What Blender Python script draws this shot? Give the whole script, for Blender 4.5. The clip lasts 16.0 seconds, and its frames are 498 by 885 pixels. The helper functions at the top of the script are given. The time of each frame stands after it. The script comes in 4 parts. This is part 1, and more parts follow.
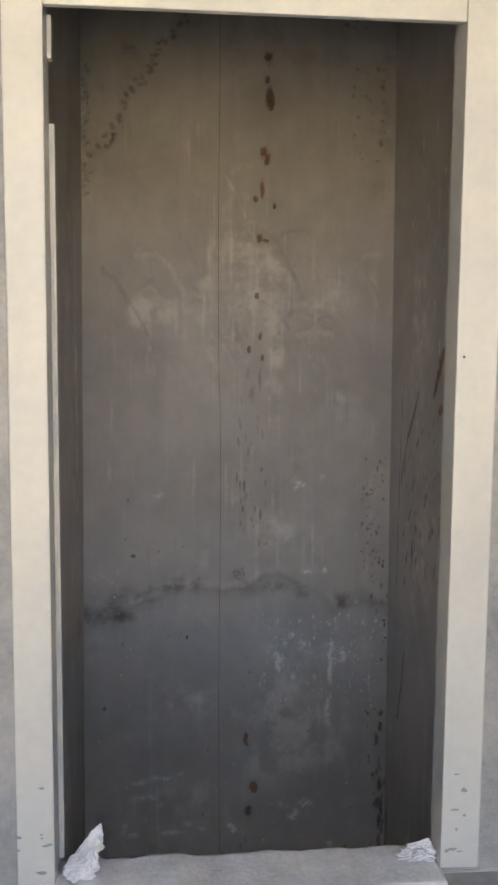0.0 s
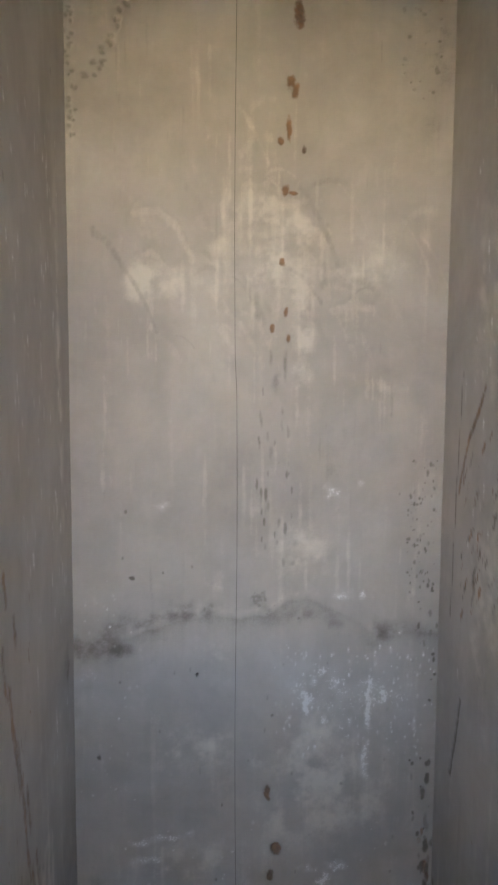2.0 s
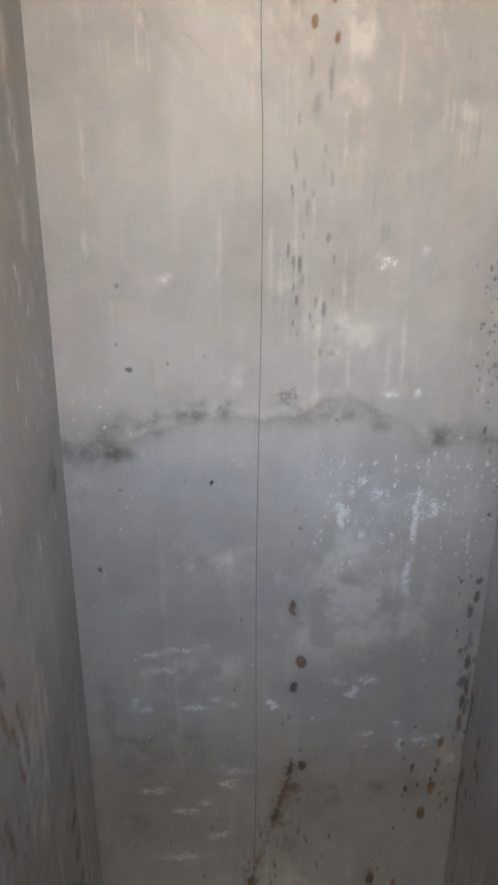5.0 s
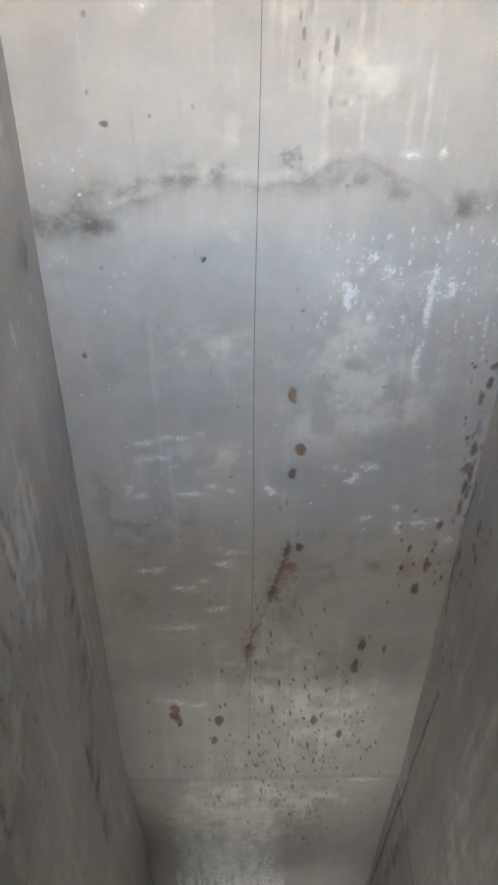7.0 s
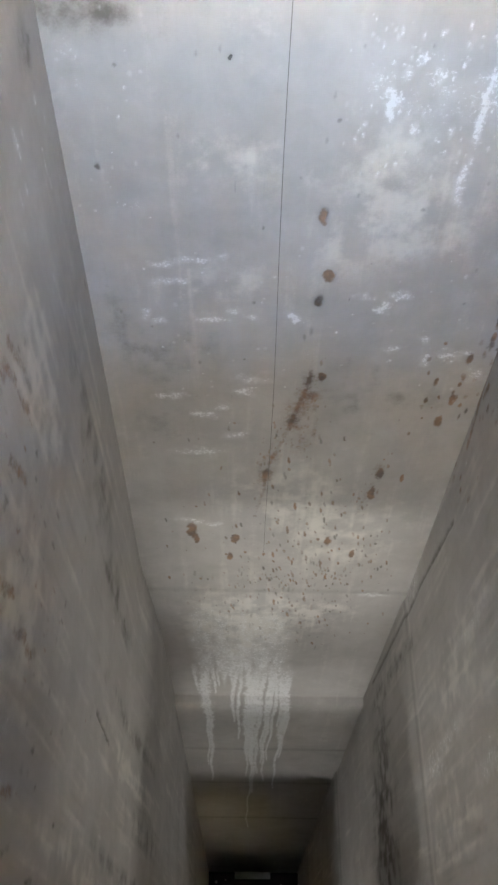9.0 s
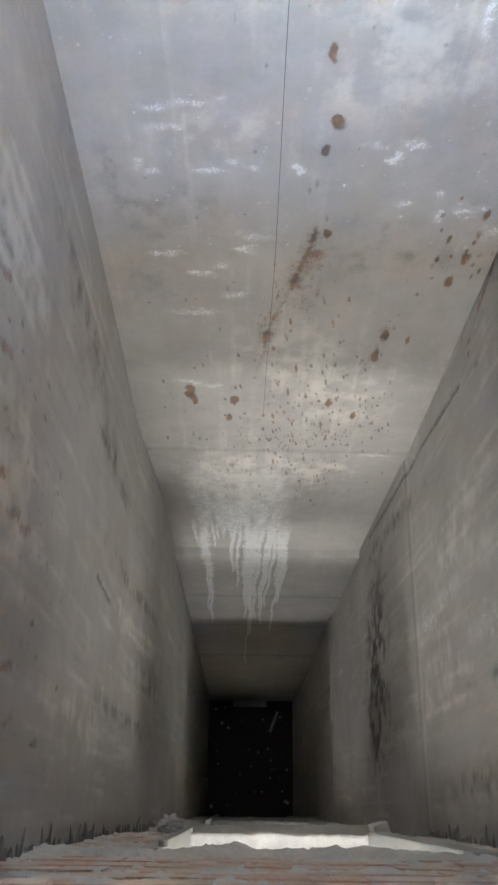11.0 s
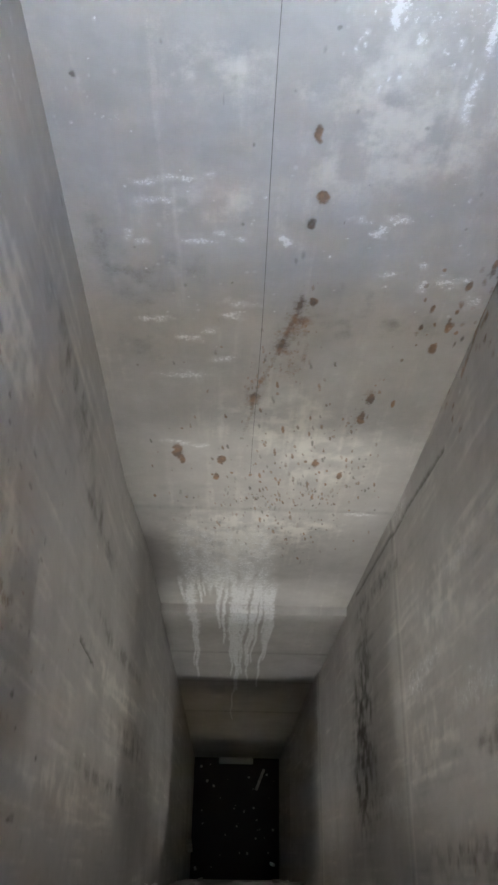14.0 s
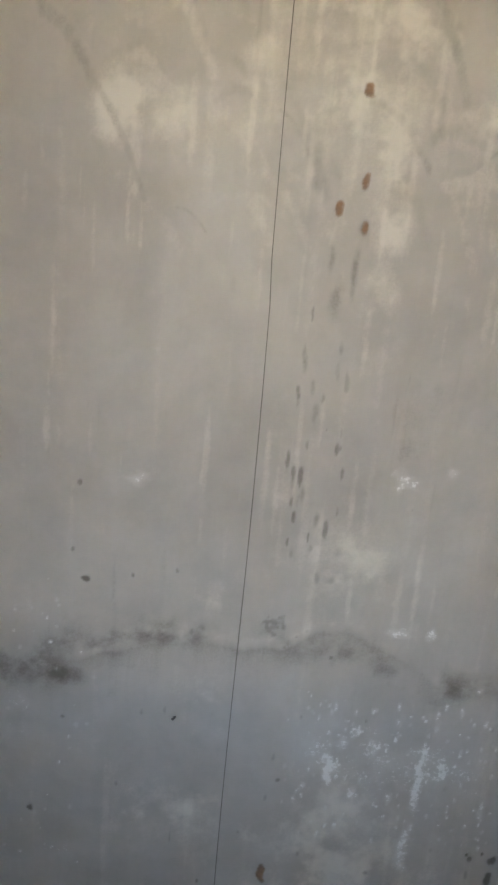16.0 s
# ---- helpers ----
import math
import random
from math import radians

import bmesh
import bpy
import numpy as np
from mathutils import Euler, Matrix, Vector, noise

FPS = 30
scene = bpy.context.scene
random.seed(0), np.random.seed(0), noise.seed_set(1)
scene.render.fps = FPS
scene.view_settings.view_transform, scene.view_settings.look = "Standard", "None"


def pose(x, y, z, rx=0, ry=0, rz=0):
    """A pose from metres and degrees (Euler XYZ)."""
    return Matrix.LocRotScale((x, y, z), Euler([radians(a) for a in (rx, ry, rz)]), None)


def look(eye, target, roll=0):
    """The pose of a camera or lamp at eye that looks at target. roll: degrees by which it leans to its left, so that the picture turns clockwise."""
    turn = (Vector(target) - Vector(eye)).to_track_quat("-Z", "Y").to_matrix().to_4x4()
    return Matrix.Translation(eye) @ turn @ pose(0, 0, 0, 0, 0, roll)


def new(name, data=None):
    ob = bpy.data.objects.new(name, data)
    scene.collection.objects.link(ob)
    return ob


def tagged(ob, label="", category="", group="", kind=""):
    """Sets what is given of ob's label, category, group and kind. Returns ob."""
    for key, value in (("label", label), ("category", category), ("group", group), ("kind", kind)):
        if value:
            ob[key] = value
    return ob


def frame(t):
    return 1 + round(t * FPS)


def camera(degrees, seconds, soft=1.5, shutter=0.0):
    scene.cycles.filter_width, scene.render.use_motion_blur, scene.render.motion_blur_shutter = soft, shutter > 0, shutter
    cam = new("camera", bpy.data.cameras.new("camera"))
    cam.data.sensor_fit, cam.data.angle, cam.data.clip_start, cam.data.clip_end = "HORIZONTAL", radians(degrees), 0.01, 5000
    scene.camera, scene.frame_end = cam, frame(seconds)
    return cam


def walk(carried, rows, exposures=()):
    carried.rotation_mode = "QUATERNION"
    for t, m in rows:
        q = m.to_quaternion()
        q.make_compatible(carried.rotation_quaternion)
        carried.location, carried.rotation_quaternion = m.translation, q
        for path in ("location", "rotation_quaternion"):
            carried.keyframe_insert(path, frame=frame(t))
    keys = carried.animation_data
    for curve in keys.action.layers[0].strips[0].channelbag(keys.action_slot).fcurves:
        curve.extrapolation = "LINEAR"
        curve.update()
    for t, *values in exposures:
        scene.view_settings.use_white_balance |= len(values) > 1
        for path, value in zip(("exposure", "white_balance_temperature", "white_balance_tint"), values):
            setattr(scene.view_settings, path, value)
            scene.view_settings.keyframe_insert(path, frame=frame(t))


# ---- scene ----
# The camera: seconds, eye, target, roll; LEVEL makes the door frame upright
cam = camera(33.5, 16.0, soft=2.6)
LEVEL = Matrix.Translation((0, 2, 1)) @ Matrix.Rotation(radians(-2.4), 4, "X") @ Matrix.Translation((0, -2, -1))
ROWS = [
    (0, (-0.288, 0.056, 1.174), (-0.126, 2.046, 1.062), 0.3),
    (0.5, (-0.249, 0.219, 1.201), (-0.099, 2.209, 1.068), 0.5),
    (1, (-0.282, 0.408, 1.226), (-0.139, 2.397, 1.076), 0.5),
    (1.5, (-0.322, 0.619, 1.265), (-0.174, 2.607, 1.1), 0.5),
    (2, (-0.256, 0.839, 1.285), (-0.132, 2.826, 1.085), 0.3),
    (2.5, (-0.195, 1.019, 1.296), (-0.162, 3.0, 1.025), 0.5),
    (3, (-0.231, 1.2, 1.293), (-0.196, 3.172, 0.964), 0.5),
    (3.5, (-0.208, 1.32, 1.271), (-0.144, 3.255, 0.768), 0.8),
    (4, (-0.207, 1.469, 1.266), (-0.124, 3.377, 0.672), 0.7),
    (4.2, (-0.182, 1.521, 1.279), (-0.149, 3.419, 0.648), 0.7),
    (6.3, (-0.218, 1.825, 1.21), (-0.141, 3.47, 0.075), 0.2),
    (6.5, (-0.21, 1.861, 1.198), (-0.138, 3.474, 0.018), 0.5),
    (7, (-0.192, 1.928, 1.184), (-0.138, 3.457, -0.104), 0.7),
    (7.5, (-0.196, 1.97, 1.174), (-0.162, 3.416, -0.207), 0.9),
    (8, (-0.196, 2.014, 1.159), (-0.175, 3.373, -0.309), 1.2),
    (8.5, (-0.2, 2.05, 1.138), (-0.186, 3.319, -0.407), 1.2),
    (9, (-0.2, 2.074, 1.144), (-0.191, 3.269, -0.459), 1.2),
    (9.5, (-0.201, 2.114, 1.127), (-0.195, 3.222, -0.538), 1.3),
    (10, (-0.198, 2.156, 1.11), (-0.19, 3.171, -0.613), 1.6),
    (12.3, (-0.224, 2.286, 1.042), (-0.194, 3.004, -0.824), 3.0),
    (12.5, (-0.227, 2.301, 1.039), (-0.196, 2.993, -0.837), 3.4),
    (13, (-0.215, 2.297, 1.04), (-0.177, 2.981, -0.839), 4.2),
    (13.5, (-0.206, 2.274, 1.067), (-0.156, 3.027, -0.785), 5.0),
    (14, (-0.189, 2.255, 1.127), (-0.15, 3.238, -0.615), 3.6),
    (14.5, (-0.187, 2.243, 1.173), (-0.176, 3.502, -0.381), 2.4),
    (15, (-0.204, 2.225, 1.254), (-0.199, 3.782, -0.001), 2.4),
    (15.5, (-0.178, 2.212, 1.329), (-0.173, 3.984, 0.401), 3.1),
    (16, (-0.14, 2.234, 1.442), (-0.113, 4.147, 0.86), 5.3),
]
EXPOSURES = [(0.0, 4.0, 6500, 9), (1.0, 4.5, 6500, 9), (2.5, 5.1, 6500, 8), (4.0, 5.25, 6500, 8), (7.0, 6.05, 6500, 5), (9.0, 6.55, 6500, 7), (10.0, 6.75, 6400, 7),
             (13.0, 7.05, 6400, 8), (14.5, 6.2, 6400, 5), (15.0, 5.8, 6400, 3), (15.5, 5.35, 6300, -1), (16.0, 5.0, 6500, 3)]
walk(cam, [(t, LEVEL @ look(eye, target, roll)) for t, eye, target, roll in ROWS], EXPOSURES)

# ---- daylight: a dim sky, one sun, and beyond the open landings unseen glowing panels as yard wall and sky ----
world = bpy.data.worlds.new("world")
scene.world = world
world.use_nodes = True
wn = world.node_tree.nodes
sky = wn.new("ShaderNodeTexSky")
sky.sky_type = "NISHITA"
sky.sun_disc = False
sky.sun_elevation = radians(52)
sky.sun_rotation = radians(99)
wn["Background"].inputs["Strength"].default_value = 0.10
world.node_tree.links.new(sky.outputs[0], wn["Background"].inputs["Color"])
sun_data = bpy.data.lights.new("sun", "SUN")
sun_data.energy, sun_data.angle, sun_data.color = 5.0, radians(0.5), (1.0, 0.93, 0.78)
sun = new("sun", sun_data)
sun.matrix_world = look((13, -2, 17), (0, 0, 0))
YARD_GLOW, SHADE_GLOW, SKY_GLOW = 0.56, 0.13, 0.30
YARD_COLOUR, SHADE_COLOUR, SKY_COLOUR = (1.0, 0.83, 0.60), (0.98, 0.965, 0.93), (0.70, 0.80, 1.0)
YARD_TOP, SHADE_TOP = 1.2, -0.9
LAMP_WATTS = 3.2

# ---- materials ----


def nodes_of(name):
    m = bpy.data.materials.new(name)
    m.use_nodes = True
    nt = m.node_tree
    return m, nt, nt.nodes["Principled BSDF"]


def noise_node(nt, scale, detail=6.0, rough=0.6, coord=None, distortion=0.0):
    n = nt.nodes.new("ShaderNodeTexNoise")
    n.inputs["Scale"].default_value = scale
    n.inputs["Detail"].default_value = detail
    n.inputs["Roughness"].default_value = rough
    n.inputs["Distortion"].default_value = distortion
    if coord is not None:
        nt.links.new(coord, n.inputs["Vector"])
    return n


def ramp_node(nt, fac, stops):
    r = nt.nodes.new("ShaderNodeValToRGB")
    while len(r.color_ramp.elements) < len(stops):
        r.color_ramp.elements.new(0.5)
    for e, (p, c) in zip(r.color_ramp.elements, stops):
        e.position, e.color = p, (*c, 1.0)
    nt.links.new(fac, r.inputs["Fac"])
    return r


def mix_node(nt, fac, a, b, mode="MIX"):
    m = nt.nodes.new("ShaderNodeMix")
    m.data_type, m.blend_type = "RGBA", mode
    for value, socket in ((fac, m.inputs[0]), (a, m.inputs[6]), (b, m.inputs[7])):
        if isinstance(value, bpy.types.NodeSocket):
            nt.links.new(value, socket)
        else:
            socket.default_value = value if isinstance(value, (int, float)) else (*value, 1.0)
    return m.outputs[2]


def math_node(nt, op, a, b=0.5, c=0.0):
    m = nt.nodes.new("ShaderNodeMath")
    m.operation = op
    for value, socket in zip((a, b, c), m.inputs):
        if isinstance(value, bpy.types.NodeSocket):
            nt.links.new(value, socket)
        else:
            socket.default_value = value
    return m.outputs[0]


def bump_node(nt, bsdf, height, strength, distance=0.01):
    b = nt.nodes.new("ShaderNodeBump")
    b.inputs["Strength"].default_value, b.inputs["Distance"].default_value = strength, distance
    nt.links.new(height, b.inputs["Height"])
    nt.links.new(b.outputs[0], bsdf.inputs["Normal"])


def object_coord(nt, scale=(1, 1, 1)):
    tc = nt.nodes.new("ShaderNodeTexCoord")
    mp = nt.nodes.new("ShaderNodeMapping")
    mp.inputs["Scale"].default_value = scale
    nt.links.new(tc.outputs["Object"], mp.inputs["Vector"])
    return mp.outputs[0]


def mottled(name, dark, light, scale=3.0, fine=60.0, rough=0.8, bump=0.3, metallic=0.0, spec=0.5):
    """A plain surface with variation at two scales and fine relief."""
    m, nt, bsdf = nodes_of(name)
    co = object_coord(nt)
    big = noise_node(nt, scale, 5, 0.6, co)
    small = noise_node(nt, fine, 5, 0.65, co)
    both = math_node(nt, "ADD", math_node(nt, "MULTIPLY", big.outputs["Fac"], 0.65), math_node(nt, "MULTIPLY", small.outputs["Fac"], 0.35))
    r = ramp_node(nt, both, [(0.36, dark), (0.64, light)])
    nt.links.new(r.outputs[0], bsdf.inputs["Base Color"])
    bsdf.inputs["Roughness"].default_value, bsdf.inputs["Metallic"].default_value = rough, metallic
    bsdf.inputs["Specular IOR Level"].default_value = spec
    bump_node(nt, bsdf, small.outputs["Fac"], bump)
    return m


def shaft_concrete():
    """Shuttered concrete; the point attribute "stain" holds rust, white lime, damp and worn paleness as its four channels."""
    m, nt, bsdf = nodes_of("shaft_concrete")
    co, streak = object_coord(nt), object_coord(nt, (9, 9, 0.7))
    big = noise_node(nt, 1.7, 6, 0.62, co, 0.4)
    mid = noise_node(nt, 9, 6, 0.65, co)
    fine = noise_node(nt, 140, 4, 0.7, co)
    run = noise_node(nt, 1.0, 5, 0.6, streak)
    tone = math_node(nt, "ADD", math_node(nt, "MULTIPLY", big.outputs["Fac"], 0.58), math_node(nt, "MULTIPLY", mid.outputs["Fac"], 0.24))
    tone = math_node(nt, "ADD", tone, math_node(nt, "MULTIPLY", run.outputs["Fac"], 0.14))
    tone = math_node(nt, "ADD", tone, math_node(nt, "MULTIPLY", fine.outputs["Fac"], 0.04))
    base = ramp_node(nt, tone, [(0.34, (0.37, 0.353, 0.339)), (0.5, (0.455, 0.437, 0.421)), (0.66, (0.545, 0.525, 0.508))]).outputs[0]
    at = nt.nodes.new("ShaderNodeAttribute")
    at.attribute_name = "stain"
    sep = nt.nodes.new("ShaderNodeSeparateColor")
    nt.links.new(at.outputs["Color"], sep.inputs[0])
    edge = math_node(nt, "MULTIPLY", math_node(nt, "SUBTRACT", math_node(nt, "ADD", math_node(nt, "MULTIPLY", mid.outputs["Fac"], 0.5), math_node(nt, "MULTIPLY", fine.outputs["Fac"], 0.5)), 0.5), 0.9)

    def worn(socket, lo, hi):
        s = math_node(nt, "ADD", socket, math_node(nt, "MULTIPLY", edge, math_node(nt, "MINIMUM", math_node(nt, "MULTIPLY", socket, 4.0), 1.0)))
        mr = nt.nodes.new("ShaderNodeMapRange")
        mr.interpolation_type = "SMOOTHSTEP"
        nt.links.new(s, mr.inputs[0])
        mr.inputs[1].default_value, mr.inputs[2].default_value = lo, hi
        return mr.outputs[0]

    def ragged(socket, lo, hi):
        """A stain broken up by grain, so that its edges fray and its faint parts turn into flecks."""
        fray = math_node(nt, "ADD", math_node(nt, "MULTIPLY", noise_node(nt, 60, 5, 0.7, co).outputs["Fac"], 0.6), math_node(nt, "MULTIPLY", mid.outputs["Fac"], 0.4))
        fray = math_node(nt, "MULTIPLY", math_node(nt, "SUBTRACT", fray, 0.5), 1.7)
        mr = nt.nodes.new("ShaderNodeMapRange")
        mr.interpolation_type = "SMOOTHSTEP"
        nt.links.new(math_node(nt, "ADD", socket, math_node(nt, "MULTIPLY", fray, math_node(nt, "MINIMUM", math_node(nt, "MULTIPLY", socket, 3.0), 1.0))), mr.inputs[0])
        mr.inputs[1].default_value, mr.inputs[2].default_value = lo, hi
        return mr.outputs[0]

    pale = worn(at.outputs["Alpha"], 0.1, 1.0)
    damp = worn(sep.outputs[2], 0.05, 1.0)
    rust = ragged(sep.outputs[0], 0.08, 0.95)
    speck = noise_node(nt, 85, 4, 0.65, co)
    blot = noise_node(nt, 26, 5, 0.65, co)
    grains = math_node(nt, "ADD", math_node(nt, "MULTIPLY", speck.outputs["Fac"], 0.65), math_node(nt, "MULTIPLY", blot.outputs["Fac"], 0.35))
    loose = math_node(nt, "MULTIPLY", math_node(nt, "SUBTRACT", grains, 0.5), 3.6)
    near = math_node(nt, "MINIMUM", math_node(nt, "MULTIPLY", sep.outputs[1], 4.0), 1.0)
    lime = nt.nodes.new("ShaderNodeMapRange")
    lime.interpolation_type = "SMOOTHSTEP"
    nt.links.new(math_node(nt, "ADD", sep.outputs[1], math_node(nt, "MULTIPLY", loose, near)), lime.inputs[0])
    lime.inputs[1].default_value, lime.inputs[2].default_value = 0.27, 0.95
    haze = math_node(nt, "MULTIPLY", math_node(nt, "MINIMUM", math_node(nt, "MULTIPLY", sep.outputs[1], 1.3), 1.0), 0.42)
    lime = math_node(nt, "MAXIMUM", lime.outputs[0], haze)
    col = mix_node(nt, math_node(nt, "MULTIPLY", pale, 0.65), base, (0.76, 0.725, 0.67))
    col = mix_node(nt, math_node(nt, "MULTIPLY", damp, 0.8), col, (0.085, 0.074, 0.060))
    rust_col = ramp_node(nt, mid.outputs["Fac"], [(0.38, (0.085, 0.048, 0.03)), (0.62, (0.30, 0.155, 0.072))]).outputs[0]
    col = mix_node(nt, math_node(nt, "MULTIPLY", rust, 0.85), col, rust_col)
    col = mix_node(nt, math_node(nt, "MULTIPLY", lime, 0.9), col, (0.84, 0.845, 0.85))
    nt.links.new(col, bsdf.inputs["Base Color"])
    rough = nt.nodes.new("ShaderNodeMapRange")
    nt.links.new(mid.outputs["Fac"], rough.inputs[0])
    rough.inputs[3].default_value, rough.inputs[4].default_value = 0.62, 0.82
    nt.links.new(rough.outputs[0], bsdf.inputs["Roughness"])
    height = math_node(nt, "ADD", math_node(nt, "MULTIPLY", mid.outputs["Fac"], 0.6), math_node(nt, "MULTIPLY", fine.outputs["Fac"], 0.25))
    bump_node(nt, bsdf, height, 0.22, 0.006)
    return m


CONCRETE = shaft_concrete()


# pure emission for the unseen panels that light the landings from outside
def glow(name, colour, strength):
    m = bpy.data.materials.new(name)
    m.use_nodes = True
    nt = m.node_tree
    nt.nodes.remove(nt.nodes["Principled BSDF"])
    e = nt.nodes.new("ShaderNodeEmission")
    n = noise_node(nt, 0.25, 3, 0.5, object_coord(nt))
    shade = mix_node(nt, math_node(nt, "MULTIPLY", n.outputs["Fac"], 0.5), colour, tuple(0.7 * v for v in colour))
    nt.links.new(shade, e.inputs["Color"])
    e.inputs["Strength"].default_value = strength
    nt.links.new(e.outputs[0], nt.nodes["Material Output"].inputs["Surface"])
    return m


def brick_clay():
    m, nt, bsdf = nodes_of("brick_clay")
    co = object_coord(nt)
    info = nt.nodes.new("ShaderNodeObjectInfo")
    shift = nt.nodes.new("ShaderNodeVectorMath")
    shift.operation = "ADD"
    nt.links.new(co, shift.inputs[0])
    comb = nt.nodes.new("ShaderNodeCombineXYZ")
    nt.links.new(math_node(nt, "MULTIPLY", info.outputs["Random"], 37.0), comb.inputs[0])
    nt.links.new(comb.outputs[0], shift.inputs[1])
    own = ramp_node(nt, info.outputs["Random"], [(0.0, (0.80, 0.50, 0.38)), (0.5, (0.82, 0.64, 0.56)), (1.0, (0.80, 0.66, 0.60))]).outputs[0]
    wash = noise_node(nt, 7, 6, 0.65, shift.outputs[0])
    grit = noise_node(nt, 90, 4, 0.7, shift.outputs[0])
    cover = ramp_node(nt, wash.outputs["Fac"], [(0.36, (0.0, 0.0, 0.0)), (0.66, (1.0, 1.0, 1.0))]).outputs[0]
    col = mix_node(nt, math_node(nt, "MULTIPLY", cover, 0.8), own, (0.84, 0.80, 0.76))
    col = mix_node(nt, math_node(nt, "MULTIPLY", grit.outputs["Fac"], 0.10), col, (0.45, 0.32, 0.26))
    nt.links.new(col, bsdf.inputs["Base Color"])
    bsdf.inputs["Roughness"].default_value = 0.9
    bump_node(nt, bsdf, grit.outputs["Fac"], 0.6, 0.004)
    return m


def plastic_film():
    m, nt, bsdf = nodes_of("plastic_film")
    n = noise_node(nt, 25, 5, 0.6, object_coord(nt))
    r = ramp_node(nt, n.outputs["Fac"], [(0.35, (0.55, 0.54, 0.56)), (0.65, (0.82, 0.81, 0.82))])
    nt.links.new(r.outputs[0], bsdf.inputs["Base Color"])
    bsdf.inputs["Roughness"].default_value = 0.35
    bsdf.inputs["Transmission Weight"].default_value = 0.2
    return m


BRICK = brick_clay()
FILM = plastic_film()
YARD = glow("yard_glow_panel", YARD_COLOUR, YARD_GLOW)
SHADE = glow("shade_glow_panel", SHADE_COLOUR, SHADE_GLOW)
SKYLIGHT = glow("bright_sky", SKY_COLOUR, SKY_GLOW)
MORTAR = mottled("pale_mortar", (0.72, 0.71, 0.70), (0.88, 0.87, 0.855), 12, 80, 0.92, 0.9)
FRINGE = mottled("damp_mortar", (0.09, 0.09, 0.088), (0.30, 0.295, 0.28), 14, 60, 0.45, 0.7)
STEEL = mottled("bare_steel_wire", (0.09, 0.085, 0.08), (0.16, 0.15, 0.14), 20, 90, 0.6, 0.2)
BOARD = mottled("weathered_board", (0.42, 0.42, 0.42), (0.62, 0.62, 0.62), 4, 60, 0.7, 0.3)
SCUM = mottled("pale_scrap", (0.25, 0.24, 0.22), (0.50, 0.49, 0.46), 9, 60, 0.7, 0.3)
PLASTER = mottled("grey_plaster", (0.20, 0.20, 0.205), (0.34, 0.335, 0.33), 2.5, 45, 0.9, 0.4)
PAINT = mottled("cream_frame_paint", (0.41, 0.415, 0.40), (0.49, 0.49, 0.47), 2.0, 30, 0.42, 0.06)
LIME = mottled("white_plaster", (0.56, 0.55, 0.54), (0.80, 0.79, 0.78), 9, 70, 0.8, 0.4)
BEAM = mottled("beam_concrete", (0.54, 0.545, 0.53), (0.76, 0.76, 0.74), 5, 60, 0.85, 0.5)
STONE = mottled("sandy_stone", (0.66, 0.50, 0.29), (0.80, 0.63, 0.38), 1.5, 30, 0.7, 0.2)
GROUND = mottled("pale_ground", (0.36, 0.28, 0.19), (0.52, 0.42, 0.30), 0.6, 8, 0.95, 0.3)
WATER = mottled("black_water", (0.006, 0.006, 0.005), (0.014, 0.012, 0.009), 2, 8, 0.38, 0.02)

# ---- building helpers ----


def link_mesh(name, bm, material, parent=None, label="", smooth=False):
    me = bpy.data.meshes.new(name)
    bm.to_mesh(me)
    bm.free()
    me.materials.append(material)
    if smooth:
        for p in me.polygons:
            p.use_smooth = True
    ob = new(name, me)
    if parent is not None:
        ob.parent = parent
    if label:
        ob["label"] = label
    return ob


part = link_mesh


def structure(ob, label, category):
    return tagged(ob, label, category, kind="structure")


def add_box(bm, x0, x1, y0, y1, z0, z1, bevel=0.0):
    m = Matrix.LocRotScale(((x0 + x1) / 2, (y0 + y1) / 2, (z0 + z1) / 2), None, (x1 - x0, y1 - y0, z1 - z0))
    made = bmesh.ops.create_cube(bm, size=1.0, matrix=m)
    if bevel:
        edges = list({e for v in made["verts"] for e in v.link_edges})
        bmesh.ops.bevel(bm, geom=edges, offset=bevel, segments=2, affect="EDGES", profile=0.6)


def box(name, x0, x1, y0, y1, z0, z1, material, parent=None, label="", bevel=0.0):
    bm = bmesh.new()
    add_box(bm, x0, x1, y0, y1, z0, z1, bevel)
    return link_mesh(name, bm, material, parent, label)


TOP, PIT, WATERLINE, FRONT, OUT = 7.4, -13.6, -13.2, 2.06, 1.95
STOREY = 3.83


def back_y(z):
    return 4.360 + 0.0419 * z


def left_x(z):
    return np.interp(z, (-13.6, -5.6, -4.2, -3.3, 7.4), (-0.66, -0.73, -0.75, -0.80, -0.80))


def right_x(z):
    return np.interp(z, (-13.6, -5.6, -3.7, 4.2, 7.4), (0.76, 0.78, 0.82, 0.83, 0.83))


rng = np.random.default_rng(11)
TABLE = rng.random((256, 256))


def value_noise(a, b, scale):
    """Smooth noise, 0 to 1, of two coordinates."""
    a, b = np.asarray(a) * scale + 100.0, np.asarray(b) * scale + 100.0
    i, j = np.floor(a).astype(int), np.floor(b).astype(int)
    fa, fb = a - i, b - j
    fa, fb = fa * fa * (3 - 2 * fa), fb * fb * (3 - 2 * fb)
    i0, i1, j0, j1 = i % 256, (i + 1) % 256, j % 256, (j + 1) % 256
    lo = TABLE[i0, j0] * (1 - fa) + TABLE[i1, j0] * fa
    hi = TABLE[i0, j1] * (1 - fa) + TABLE[i1, j1] * fa
    return lo * (1 - fb) + hi * fb


